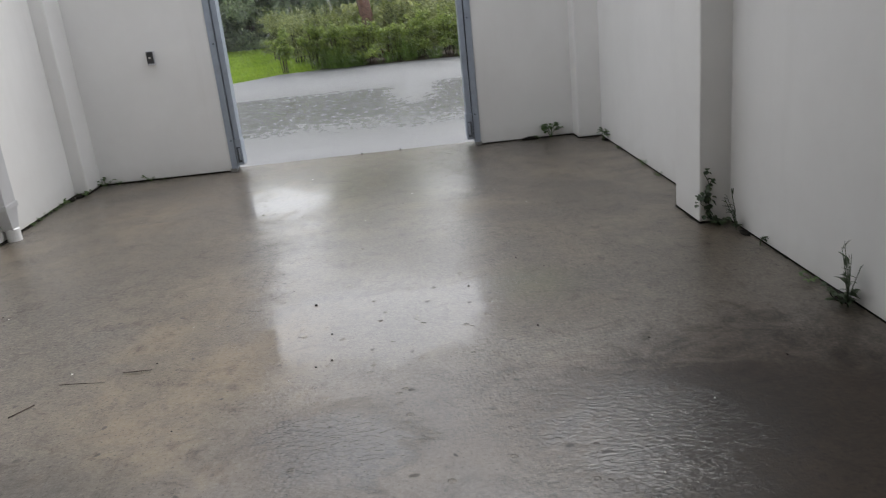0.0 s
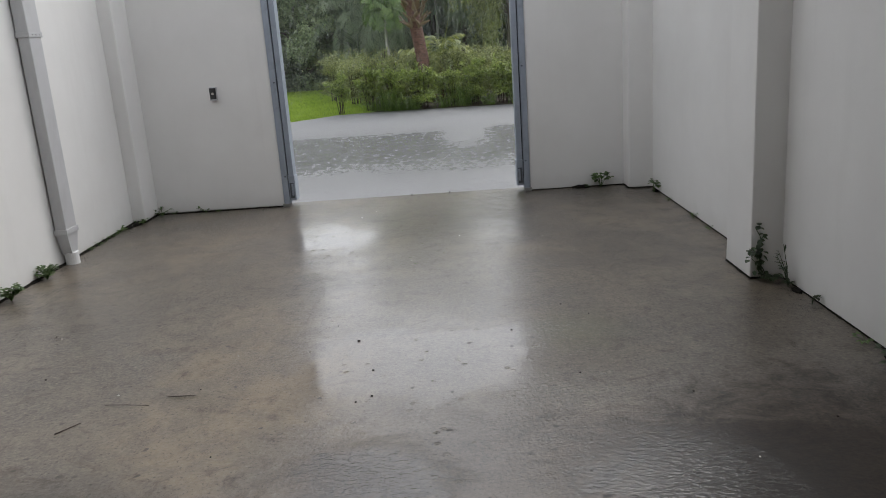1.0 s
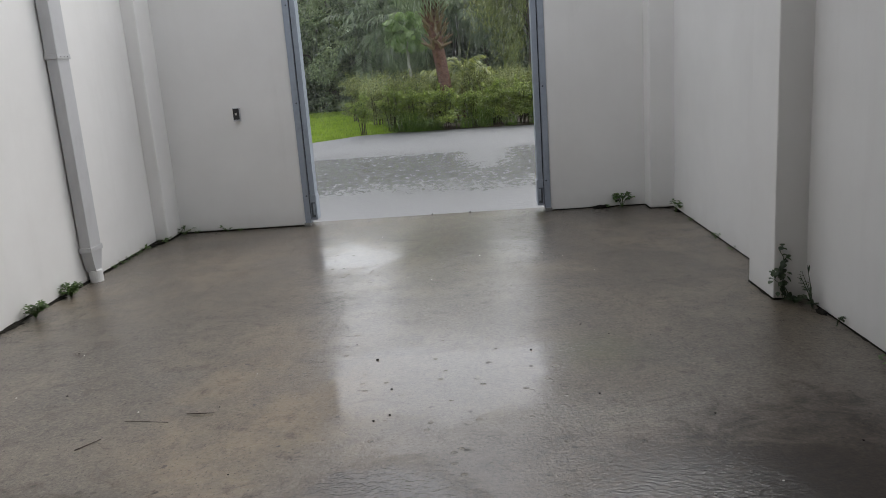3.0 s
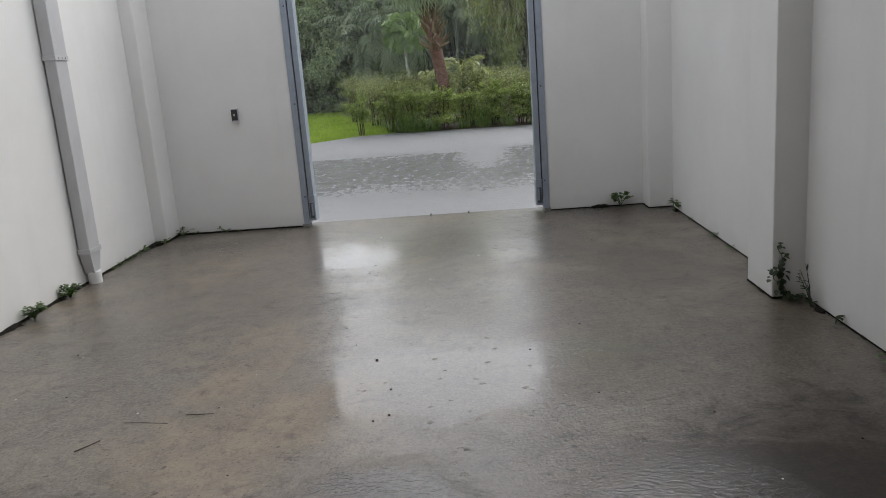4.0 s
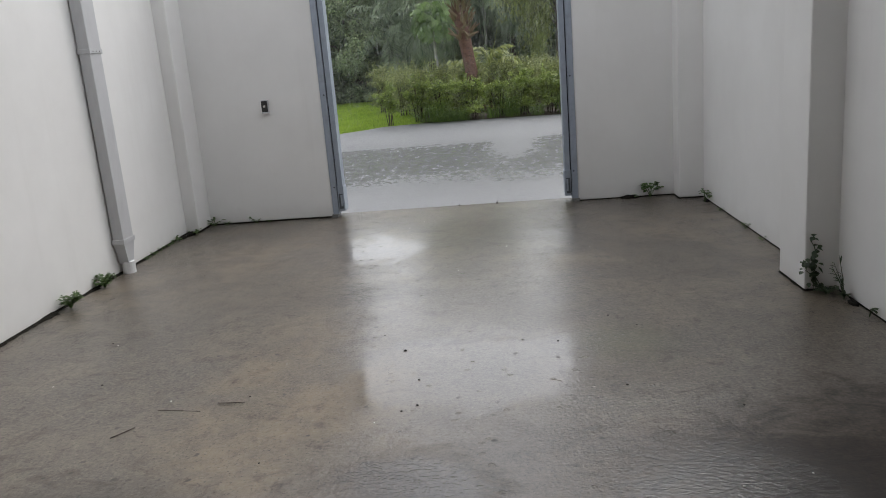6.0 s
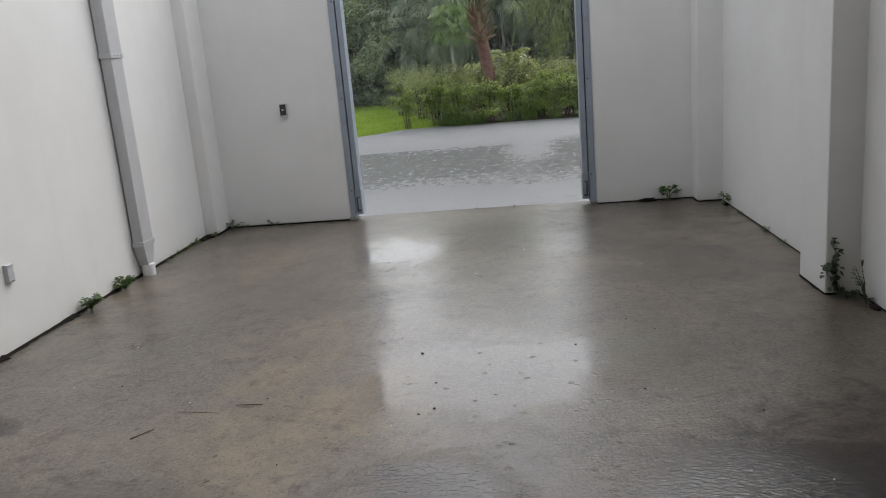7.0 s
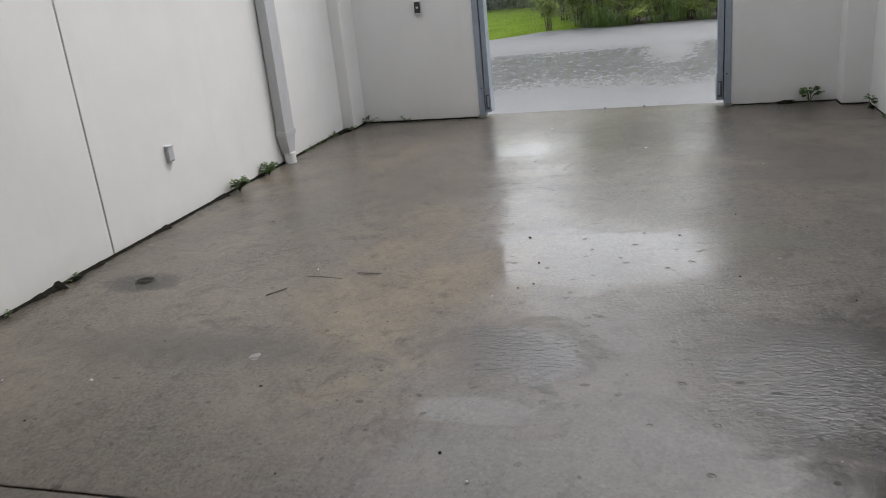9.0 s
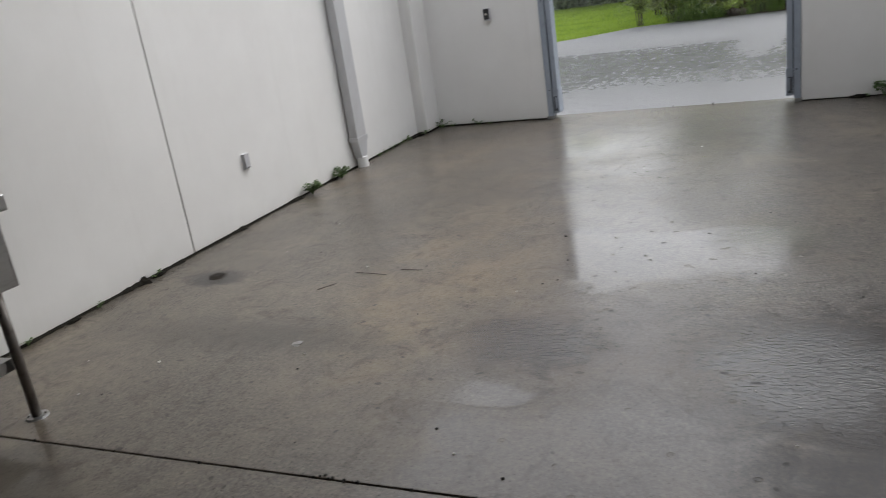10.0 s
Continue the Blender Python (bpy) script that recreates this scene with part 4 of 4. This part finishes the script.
for k, (x, y) in enumerate(((-0.75, 18.2), (-0.5, 18.12), (-0.25, 18.15), (1.05, 18.05), (0.95, 18.4), (1.65, 17.95), (2.3, 17.9), (-0.95, 18.25), (3.0, 17.85), (-0.62, 17.98), (-0.35, 17.95), (-0.1, 18.0), (1.2, 18.3), (1.45, 18.45), (0.62, 18.05))):
    strap_tuft(x, y, 0.34 if k % 3 else 0.6, 0.62, 110, 90 + k, TUFT)
# loose wild shrubs behind the hedge
rng_s = np.random.default_rng(3)
for k in range(26):
    x = -2.4 + (k % 13) * 0.62 + rng_s.uniform(-0.2, 0.2)
    y = 20.0 + (k // 13) * 1.5 + rng_s.uniform(-0.3, 0.3) + max(0, -x - 1.2) * 2.4
    if abs(x - 0.2) < 0.4 and k < 13:
        y += 0.7
    shrub("wild_shrub", x, y, 1.12 + 0.22 * rng_s.random(), 0.55, OLIVE, 6000, 130 + k, 0.052, 10, "loose olive-green shrub with pale shoots", "wild shrubs", 0.12, 16)

# wood behind the lawn
for k, (x, y, h, s, mat, n) in enumerate((
        (-6.8, 31.5, 5.4, 2.4, OAK, 20000), (-4.6, 30.8, 4.9, 2.2, OAK, 24000), (-3.4, 31.6, 5.2, 2.0, OAK, 24000), (-2.2, 33.5, 5.6, 2.2, OAK, 22000),
        (-9.5, 31.0, 7.0, 2.8, OAK, 16000), (-12.5, 32.0, 7.5, 3.0, OAK, 8000), (4.8, 31.0, 6.4, 2.8, OAK, 16000), (7.8, 31.5, 6.8, 3.2, OAK, 9000),
        (-0.2, 36.5, 6.4, 3.0, DEEP, 11000), (3.2, 36.0, 6.8, 3.2, DEEP, 11000), (-4.0, 37.0, 5.6, 3.0, DEEP, 9000), (11.5, 32.0, 7.0, 3.2, OAK, 7000), (1.5, 33.5, 4.6, 2.4, DEEP, 14000), (4.2, 33.8, 4.8, 2.4, DEEP, 14000), (-1.2, 34.5, 4.8, 2.4, DEEP, 14000))):
    broad_tree(x, y, h, s, mat, n, 200 + k, 0.12 if mat is OAK else 0.17)
for k in range(22):
    x = -9.0 + k * 0.8 + rng_s.uniform(-0.3, 0.3)
    y = 29.8 + rng_s.uniform(-0.3, 1.2)
    shrub("undergrowth_bush", x, y, 1.5 + rng_s.uniform(-0.5, 0.7), 0.95, DEEP if k % 3 else OAK, 2600, 300 + k, 0.13, 7, "dark leafy bush at the foot of the wood", "bushes of the wood", 0.03, category="bush")
for k, (x, y, h, kind, mat, n, ln) in enumerate((
        (-1.4, 29.5, 2.9, "fan", PALMLEAF, 24, 1.9), (-0.9, 31.0, 3.8, "fan", PALMLEAF, 24, 2.0), (-2.0, 31.0, 3.4, "fan", PALMLEAF, 22, 1.8), (0.5, 31.5, 4.4, "fan", PALMLEAF, 24, 2.0),
        (1.6, 30.5, 3.3, "fan", PALMLEAF, 20, 1.6), (2.2, 32.5, 4.4, "fan", PALMLEAF, 22, 2.0), (-1.0, 27.6, 2.65, "feather", LIME, 16, 0.74), (3.6, 29.5, 4.2, "fan", PALMLEAF, 22, 2.2), (-6.0, 33.0, 4.6, "fan", PALMLEAF, 20, 2.0),
        (-2.7, 29.6, 2.6, "feather", PALMLEAF, 16, 1.7), (-1.9, 30.0, 3.7, "feather", PALMLEAF, 18, 1.9), (-3.0, 31.5, 4.4, "fan", PALMLEAF, 22, 2.0), (0.4, 29.8, 3.4, "feather", PALMLEAF, 14, 1.6))):
    wood_palm(x, y, h, 400 + k, mat, kind, n, ln, "young lime-green palm on a slim pale trunk" if kind == "feather" else "")
# young palms right behind the sabal, with an unopened spear
for x, y, n, s in ((0.62, 20.2, 9, 0.85), (0.02, 20.9, 5, 0.6)):
    rng = np.random.default_rng(int(x * 100))
    root = empty("palmetto", (x, y, -0.02))
    part("stem", tube([(0, 0, 0), (0, 0, 0.5), (0, 0, 1.0)], [0.08, 0.07, 0.05], 8), PALMBARK, root)
    frond_ring(root, [feather_frond("frond", 1.2 * s, 1.25, -0.9, 0.34, 22, rng) for _ in range(3)], YELLOWPALM, Vector((0, 0, 0.98)), n, rng, -25, 40)
    part("spear", tube([(0, 0, 0.95), (0.10 * s, 0, 1.4), (0.30 * s, 0, 1.0 + 1.25 * s)], [0.02, 0.016, 0.005], 6), YELLOWPALM, root, "unopened pale green leaf spear", smooth=True)
    tagged(root, "young palm with yellow-green arching fronds", "palm", "young palms")


def weeping_tree(x, y, height, seed):
    """A tree whose feathery olive sprays hang down."""
    rng = np.random.default_rng(seed)
    root = empty("tree", (x, y, -0.05))
    bm = bmesh.new()
    add_tube(bm, [(0, 0, 0), (0.1, 0, height * 0.4), (0, 0, height * 0.85)], [0.16, 0.12, 0.05], 9)
    cs = []
    for i in range(44):
        a = rng.uniform(0, 2 * math.pi)
        r = rng.uniform(0.5, 1.9)
        z0 = height * rng.uniform(0.45, 0.95)
        add_tube(bm, [(0.05, 0, z0 * 0.85), (r * 0.5 * math.cos(a), r * 0.5 * math.sin(a), z0 + 0.15), (r * math.cos(a), r * math.sin(a), z0 - 0.2)], [0.03, 0.02, 0.006], 5)
        for _ in range(7):
            f = rng.uniform(0.4, 1.05)
            hang = rng.uniform(0.6, 1.9)
            n = 65
            u = rng.uniform(0, 1, n)
            px = r * f * math.cos(a) + rng.normal(0, 0.10, n) + 0.2 * u * math.cos(a)
            py = r * f * math.sin(a) + rng.normal(0, 0.10, n) + 0.2 * u * math.sin(a)
            cs.append(np.stack([px, py, z0 - hang * u], axis=1))
    part("trunk", bm, BARK, root, smooth=True)
    pts = np.concatenate(cs)
    pts = pts[pts[:, 2] > 0.1]
    mesh_object("crown", leaves_mesh("crown", pts, 0.15, 0.03, rng, 1.6), OLIVE, root)
    return tagged(root, "weeping olive-green tree with hanging feathery sprays", "tree", "trees of the wood")


weeping_tree(2.9, 27.0, 5.2, 501)
weeping_tree(5.2, 28.0, 6.0, 502)

# far wood that closes the view
rng = np.random.default_rng(9)
blobs = []
for k in range(120):
    x = -75 + 150 * k / 119 + rng.uniform(-0.5, 0.5)
    hgt = (5.0 if -12 < x < -1 else 6.0) + rng.uniform(-0.9, 0.9)
    for f in (0.2, 0.5, 0.8):
        blobs.append((x, 42 + rng.uniform(-1.5, 1.5) + abs(x) * 0.1, hgt * f, 1.7, 1.3, hgt * 0.24))
pts, d = lumpy_points(110000, blobs, rng)
far = mesh_object("far_wood", leaves_mesh("far_wood", pts[pts[:, 2] > 0], 0.46, 0.34, rng, 0.2), DEEP)
tagged(far, "dark far wood standing behind the lawn", "woods", kind="stuff")

# blades of the lawn
rng = np.random.default_rng(11)
n = 70000
gx, gy = rng.uniform(-9.5, -0.9, n), 14.5 + 15.5 * rng.random(n) ** 1.2
edge_y = np.interp(gx, [p[0] for p in EDGE], [p[1] for p in EDGE])
keep = (gy > edge_y + 0.02 * rng.normal(size=n)) & ~((gx > -1.15) & (gy < 24))
gx, gy = gx[keep], gy[keep]
n = len(gx)
a = rng.uniform(0, math.pi, n)
w = 0.012 * (1 + (gy - 15) / 14)
h = rng.uniform(0.03, 0.075, n)
base = np.stack([gx, gy, np.full(n, -0.062)], axis=1)
side = np.stack([np.cos(a) * w, np.sin(a) * w, np.zeros(n)], axis=1)
tip = base + np.stack([rng.normal(0, 0.02, n), rng.normal(0, 0.02, n), h], axis=1)
verts = np.stack([base - side, base + side, tip + side * 0.15, tip - side * 0.15], axis=1).reshape(-1, 3)
blades = mesh_object("lawn_grass", quads_mesh("lawn_grass", verts, np.arange(4 * n).reshape(n, 4)), BLADE)
tagged(blades, "short bright green wet lawn grass", "grass", kind="stuff")


# ---------------------------------------------------------------- weeds and litter in the yard
def leaf_shape(bm, base, way, length, width, lift=0.2):
    way = Vector(way).normalized()
    s = way.cross(Vector((0, 0, 1)))
    s = s.normalized() if s.length > 0.01 else Vector((1, 0, 0))
    up = s.cross(way).normalized()
    rows = []
    for f, w in ((0.0, 0.12), (0.25, 0.8), (0.5, 1.0), (0.78, 0.65), (1.0, 0.04)):
        c = Vector(base) + way * length * f - Vector((0, 0, 1)) * length * 0.22 * f * f
        rows.append([bm.verts.new(c - s * width * w * 0.5 + up * width * lift * w), bm.verts.new(c), bm.verts.new(c + s * width * w * 0.5 + up * width * lift * w)])
    for a, b in zip(rows, rows[1:]):
        bm.faces.new((a[0], b[0], b[1], a[1]))
        bm.faces.new((a[1], b[1], b[2], a[2]))


def weed(x, y, size, seed, leaves=26, tall=0.6, leaf=0.045, aspect=0.6, label="small green weed growing from the wall's foot", lean=(0, 0), mat=None):
    rng = np.random.default_rng(seed)
    root = empty("weed", (x, y, 0.0))
    lb = bmesh.new()
    for i in range(max(3, leaves // 4)):
        a = rng.uniform(0, 2 * math.pi)
        r = size * rng.uniform(0.2, 1.0)
        h = size * tall * rng.uniform(0.5, 1.3)
        top = Vector((r * math.cos(a) + lean[0] * h, r * math.sin(a) + lean[1] * h, h))
        midp = Vector((top.x * 0.4, top.y * 0.4, h * 0.7))
        part("stalk", tube([(0, 0, 0.0), midp, top], [0.0025, 0.002, 0.001], 5), mat or WEED, root)
        for j in range(4):
            p = midp.lerp(top, rng.uniform(0.0, 1.0)) if j else top
            b = a + rng.uniform(-1.4, 1.4)
            leaf_shape(lb, p, (math.cos(b), math.sin(b), rng.uniform(-0.1, 0.6)), leaf * rng.uniform(0.6, 1.25), leaf * aspect)
    part("foliage", lb, mat or WEED, root)
    return tagged(root, label, "weed", "weeds along the walls")


def tall_weed(x, y, height, seed, lean, leaf=0.09, stems=3, label="tall thin weed with narrow leaves by the wall"):
    rng = np.random.default_rng(seed)
    root = empty("weed", (x, y, 0.0))
    lb = bmesh.new()
    for i in range(stems):
        h = height * (1.0 if i == 0 else rng.uniform(0.5, 0.85))
        k = Vector((lean[0], lean[1], 0)) * h * rng.uniform(0.6, 1.2) + Vector((rng.uniform(-0.05, 0.05), rng.uniform(-0.08, 0.08), 0)) * (i > 0)
        p = [Vector((0, 0, 0)), k * 0.35 + Vector((0, 0, h * 0.5)), k + Vector((0, 0, h))]
        part("stalk", tube(p, [0.003, 0.0025, 0.0012], 5), VINELEAF, root)
        for f in rng.uniform(0.35, 1.0, 5):
            q = p[0].lerp(p[1], f * 2) if f < 0.5 else p[1].lerp(p[2], f * 2 - 1)
            b = rng.uniform(0, 2 * math.pi)
            leaf_shape(lb, q, (-0.5 + 0.6 * math.cos(b), math.sin(b), 0.5), leaf * rng.uniform(0.6, 1.1), leaf * 0.2)
    for i in range(14):
        b = rng.uniform(0, 2 * math.pi)
        leaf_shape(lb, (0, 0, 0.02), (math.cos(b), math.sin(b), rng.uniform(0.2, 1.0)), leaf * rng.uniform(0.5, 1.0), leaf * 0.32)
    part("foliage", lb, VINELEAF, root)
    return tagged(root, label, "weed", "weeds along the walls")


weed(-2.285, 4.43, 0.085, 1, 150, 1.0, 0.030, 0.75, "low bushy green weed at the wall's foot", (0.2, 0))
weed(-2.285, 4.93, 0.085, 2, 150, 0.9, 0.030, 0.75, "low bushy green weed beside the downspout", (0.2, 0))
weed(-2.32, 2.58, 0.04, 3, 12, 0.7, 0.025)
weed(-2.32, 6.05, 0.05, 4, 18, 0.6, 0.03)
weed(-2.31, 6.45, 0.06, 5, 20, 0.6, 0.035)
weed(-2.26, 6.70, 0.07, 6, 24, 0.4, 0.035)
weed(-2.17, 7.04, 0.08, 7, 26, 0.8, 0.04)
weed(-1.74, 7.05, 0.10, 8, 26, 0.45, 0.035)
weed(2.13, 7.03, 0.09, 9, 40, 1.5, 0.055, 0.85, "broad-leaved weed standing against the stucco wall", (0, -0.2))
weed(1.97, 7.05, 0.06, 10, 16, 0.4, 0.03)
weed(2.54, 6.62, 0.09, 11, 24, 1.0, 0.045)
weed(2.56, 5.50, 0.05, 12, 18, 0.7, 0.03)
weed(2.50, 3.82, 0.06, 13, 36, 0.7, 0.03, 0.8, mat=VINELEAF)
weed(2.55, 3.40, 0.05, 14, 14, 0.9, 0.03, mat=VINELEAF)
tall_weed(2.55, 3.70, 0.25, 15, (-0.12, 0.06), 0.055, 4)
tall_weed(2.54, 2.52, 0.30, 16, (-0.08, 0.06), 0.055, 7, "tall straggling weed with narrow leaves by the wall")
weed(2.53, 2.55, 0.09, 17, 30, 0.8, 0.045, 0.5, mat=VINELEAF)
weed(2.55, 2.85, 0.06, 18, 16, 0.5, 0.03)


def vine():
    rng = np.random.default_rng(21)
    root = empty("climbing_vine", (2.450, 3.872, 0.0))
    lb = bmesh.new()
    for j in range(3):
        x, p = 0.018 * j, [Vector((0.018 * j, 0, 0))]
        for i in range(9):
            x += rng.uniform(-0.025, 0.018)
            p.append(Vector((x, 0.018, 0.33 * (1 - 0.22 * j) * (i + 1) / 9)))
        part("stem", tube(p, [0.0025] * len(p), 5), VINELEAF, root)
        for q in p[1:]:
            for _ in range(2):
                leaf_shape(lb, q + Vector((rng.uniform(-0.02, 0.02), -0.012, rng.uniform(-0.01, 0.02))), (rng.uniform(-0.8, 0.8), -0.35, rng.uniform(-1.0, 0.2)), rng.uniform(0.022, 0.042), rng.uniform(0.022, 0.038), 0.1)
    part("foliage", lb, VINELEAF, root)
    return tagged(root, "ivy-like vine climbing the stucco pier", "vine")


vine()


def litter(name, bm, mat, label, category):
    return tagged(part(name, bm, mat), label, category, "litter on the slab")


litter("twig", tube([(-0.925, 2.668, 0.006), (-0.82, 2.652, 0.008), (-0.715, 2.636, 0.006)], [0.0016, 0.002, 0.0012], 6), TWIG, "thin dark twig lying on wet concrete", "twig")
litter("twig", tube([(-0.66, 2.72, 0.005), (-0.6, 2.712, 0.007), (-0.53, 2.716, 0.005)], [0.002, 0.0028, 0.0012], 6), TWIG, "short dark twig lying on wet concrete", "twig")
litter("twig", tube([(-1.03, 2.41, 0.005), (-0.96, 2.50, 0.006)], [0.003, 0.002], 6), TWIG, "short dark twig lying on wet concrete", "twig")


def pebble(x, y, s, mat, seed, label, category="pebble", flat=0.5):
    rng = np.random.default_rng(seed)
    bm = bmesh.new()
    bmesh.ops.create_icosphere(bm, subdivisions=2, radius=s)
    for v in bm.verts:
        v.co *= 1 + rng.uniform(-0.18, 0.18) + (0.55 * noise.noise(v.co * 60) if category == "scrap" else 0.0)
        v.co.z *= flat
    ob = part("pebble" if category == "pebble" else "scrap", bm, mat)
    ob.location = (x, y, s * flat * 0.75)
    return tagged(ob, label, category, "litter on the slab")


pebble(-0.757, 1.772, 0.026, SEALANT, 31, "crumpled pale scrap lying on the slab", "scrap", 0.10)
for k, (x, y, s) in enumerate(((0.154, 3.276, 0.008), (0.262, 2.882, 0.006), (0.20, 1.188, 0.006), (0.527, 0.949, 0.006), (0.28, 2.6, 0.006), (-1.37, 1.52, 0.008), (0.95, 3.3, 0.006), (0.32, 1.05, 0.006))):
    pebble(x, y, s, SOIL if k not in (5, 7) else CHALK, 50 + k, "small dark crumb of soil on the slab" if k not in (5, 7) else "tiny pale chip on the slab")
rng = np.random.default_rng(77)
for k in range(46):
    x, y = rng.uniform(-1.9, 2.2), rng.uniform(1.0, 6.6)
    pebble(x, y, rng.uniform(0.003, 0.006), (SOIL, SOIL, CHALK, STONE)[k % 4], 600 + k, ("tiny dark crumb on the slab", "tiny dark crumb on the slab", "tiny pale chip on the slab", "tiny grey pebble on the slab")[k % 4])
for x in (0.28, 0.66):
    ob = part("bolt_stub", tube([(0, 0, 0), (0, 0, 0.014), (0.003, 0, 0.022)], [0.007, 0.007, 0.004], 8), IRON)
    ob.location = (x, 7.24, -0.001)
    tagged(ob, "small dark bolt stub on the threshold", "bolt", "bolts in the threshold")

# ---------------------------------------------------------------- falling rain over the open ground
rng = np.random.default_rng(123)
n = 60000
ry = 13.5 + 15.0 * rng.random(n) ** 0.7
rx = 0.2 + rng.uniform(-0.42, 0.36, n) * (ry + 1.5) * 0.9
rz = rng.uniform(0.15, 5.2, n)
ln = rng.uniform(0.12, 0.30, n)
w = rng.uniform(0.0004, 0.0009, n)
top = np.stack([rx, ry, rz + ln], axis=1)
low = np.stack([rx + 0.03 * ln, ry, rz], axis=1)
ring = [np.stack([np.cos(k) * w, np.sin(k) * w, np.zeros(n)], axis=1) for k in (0.3, 2.4, 4.5)]
verts = np.stack([low + ring[0], low + ring[1], low + ring[2], top + ring[0], top + ring[1], top + ring[2]], axis=1).reshape(-1, 3)
b6 = np.arange(n)[:, None] * 6
quads = np.concatenate([b6 + np.array([0, 1, 4, 3]), b6 + np.array([1, 2, 5, 4]), b6 + np.array([2, 0, 3, 5])])
rain_mat, rn, rl, rb = material("rain_streak", (0.85, 0.87, 0.88), 0.2)
rb.inputs["Alpha"].default_value = 0.2
rain = mesh_object("rain", quads_mesh("rain", verts, quads), rain_mat)
rain.visible_shadow = False
tagged(rain, "thin bright streaks of falling rain", "rain", kind="stuff")

for k, (x, y, w) in enumerate(((1.94, 7.06, 0.055), (-2.31, 6.55, 0.04), (-2.28, 6.68, 0.05), (-2.325, 2.60, 0.035), (-2.325, 1.9, 0.03), (2.565, 3.62, 0.032), (2.565, 2.62, 0.045), (2.565, 6.66, 0.035))):
    rng = np.random.default_rng(900 + k)
    bm = bmesh.new()
    bmesh.ops.create_icosphere(bm, subdivisions=3, radius=1.0)
    for v in bm.verts:
        q = 1 + 0.35 * noise.noise(v.co * 2.3 + Vector((k, 0, 0)))
        v.co = Vector((v.co.x * w * q * (1.5 if abs(y - 7.06) < 0.01 else 0.7), v.co.y * w * q * (0.6 if abs(y - 7.06) < 0.01 else 1.6), max(v.co.z, -0.1) * w * 0.5 * q))
    ob = part("soil_clump", bm, SOIL)
    ob.location = (x, y, 0.002)
    tagged(ob, "small heap of black soil against the wall", "soil", "soil along the wall foot")
for k, (x, y) in enumerate(((-2.31, 5.75), (-2.315, 5.9), (-2.31, 6.2), (-2.32, 6.32), (-2.2, 7.05), (-2.05, 7.06), (-1.62, 7.06), (-2.32, 2.1), (-2.33, 1.6), (2.56, 6.2), (2.56, 5.1))):
    weed(x, y, 0.035, 950 + k, 22, 0.7, 0.018, 0.7, "tiny green seedling in the crack under the wall")

rng = np.random.default_rng(321)
for k in range(26):
    x = rng.uniform(-2.2, 1.6) if k > 7 else 0.03 + rng.normal(0, 0.09)
    pebble(x, JOINT + rng.normal(0, 0.006), rng.uniform(0.003, 0.007), SOIL, 700 + k, "crumb of black dirt in the slab joint")
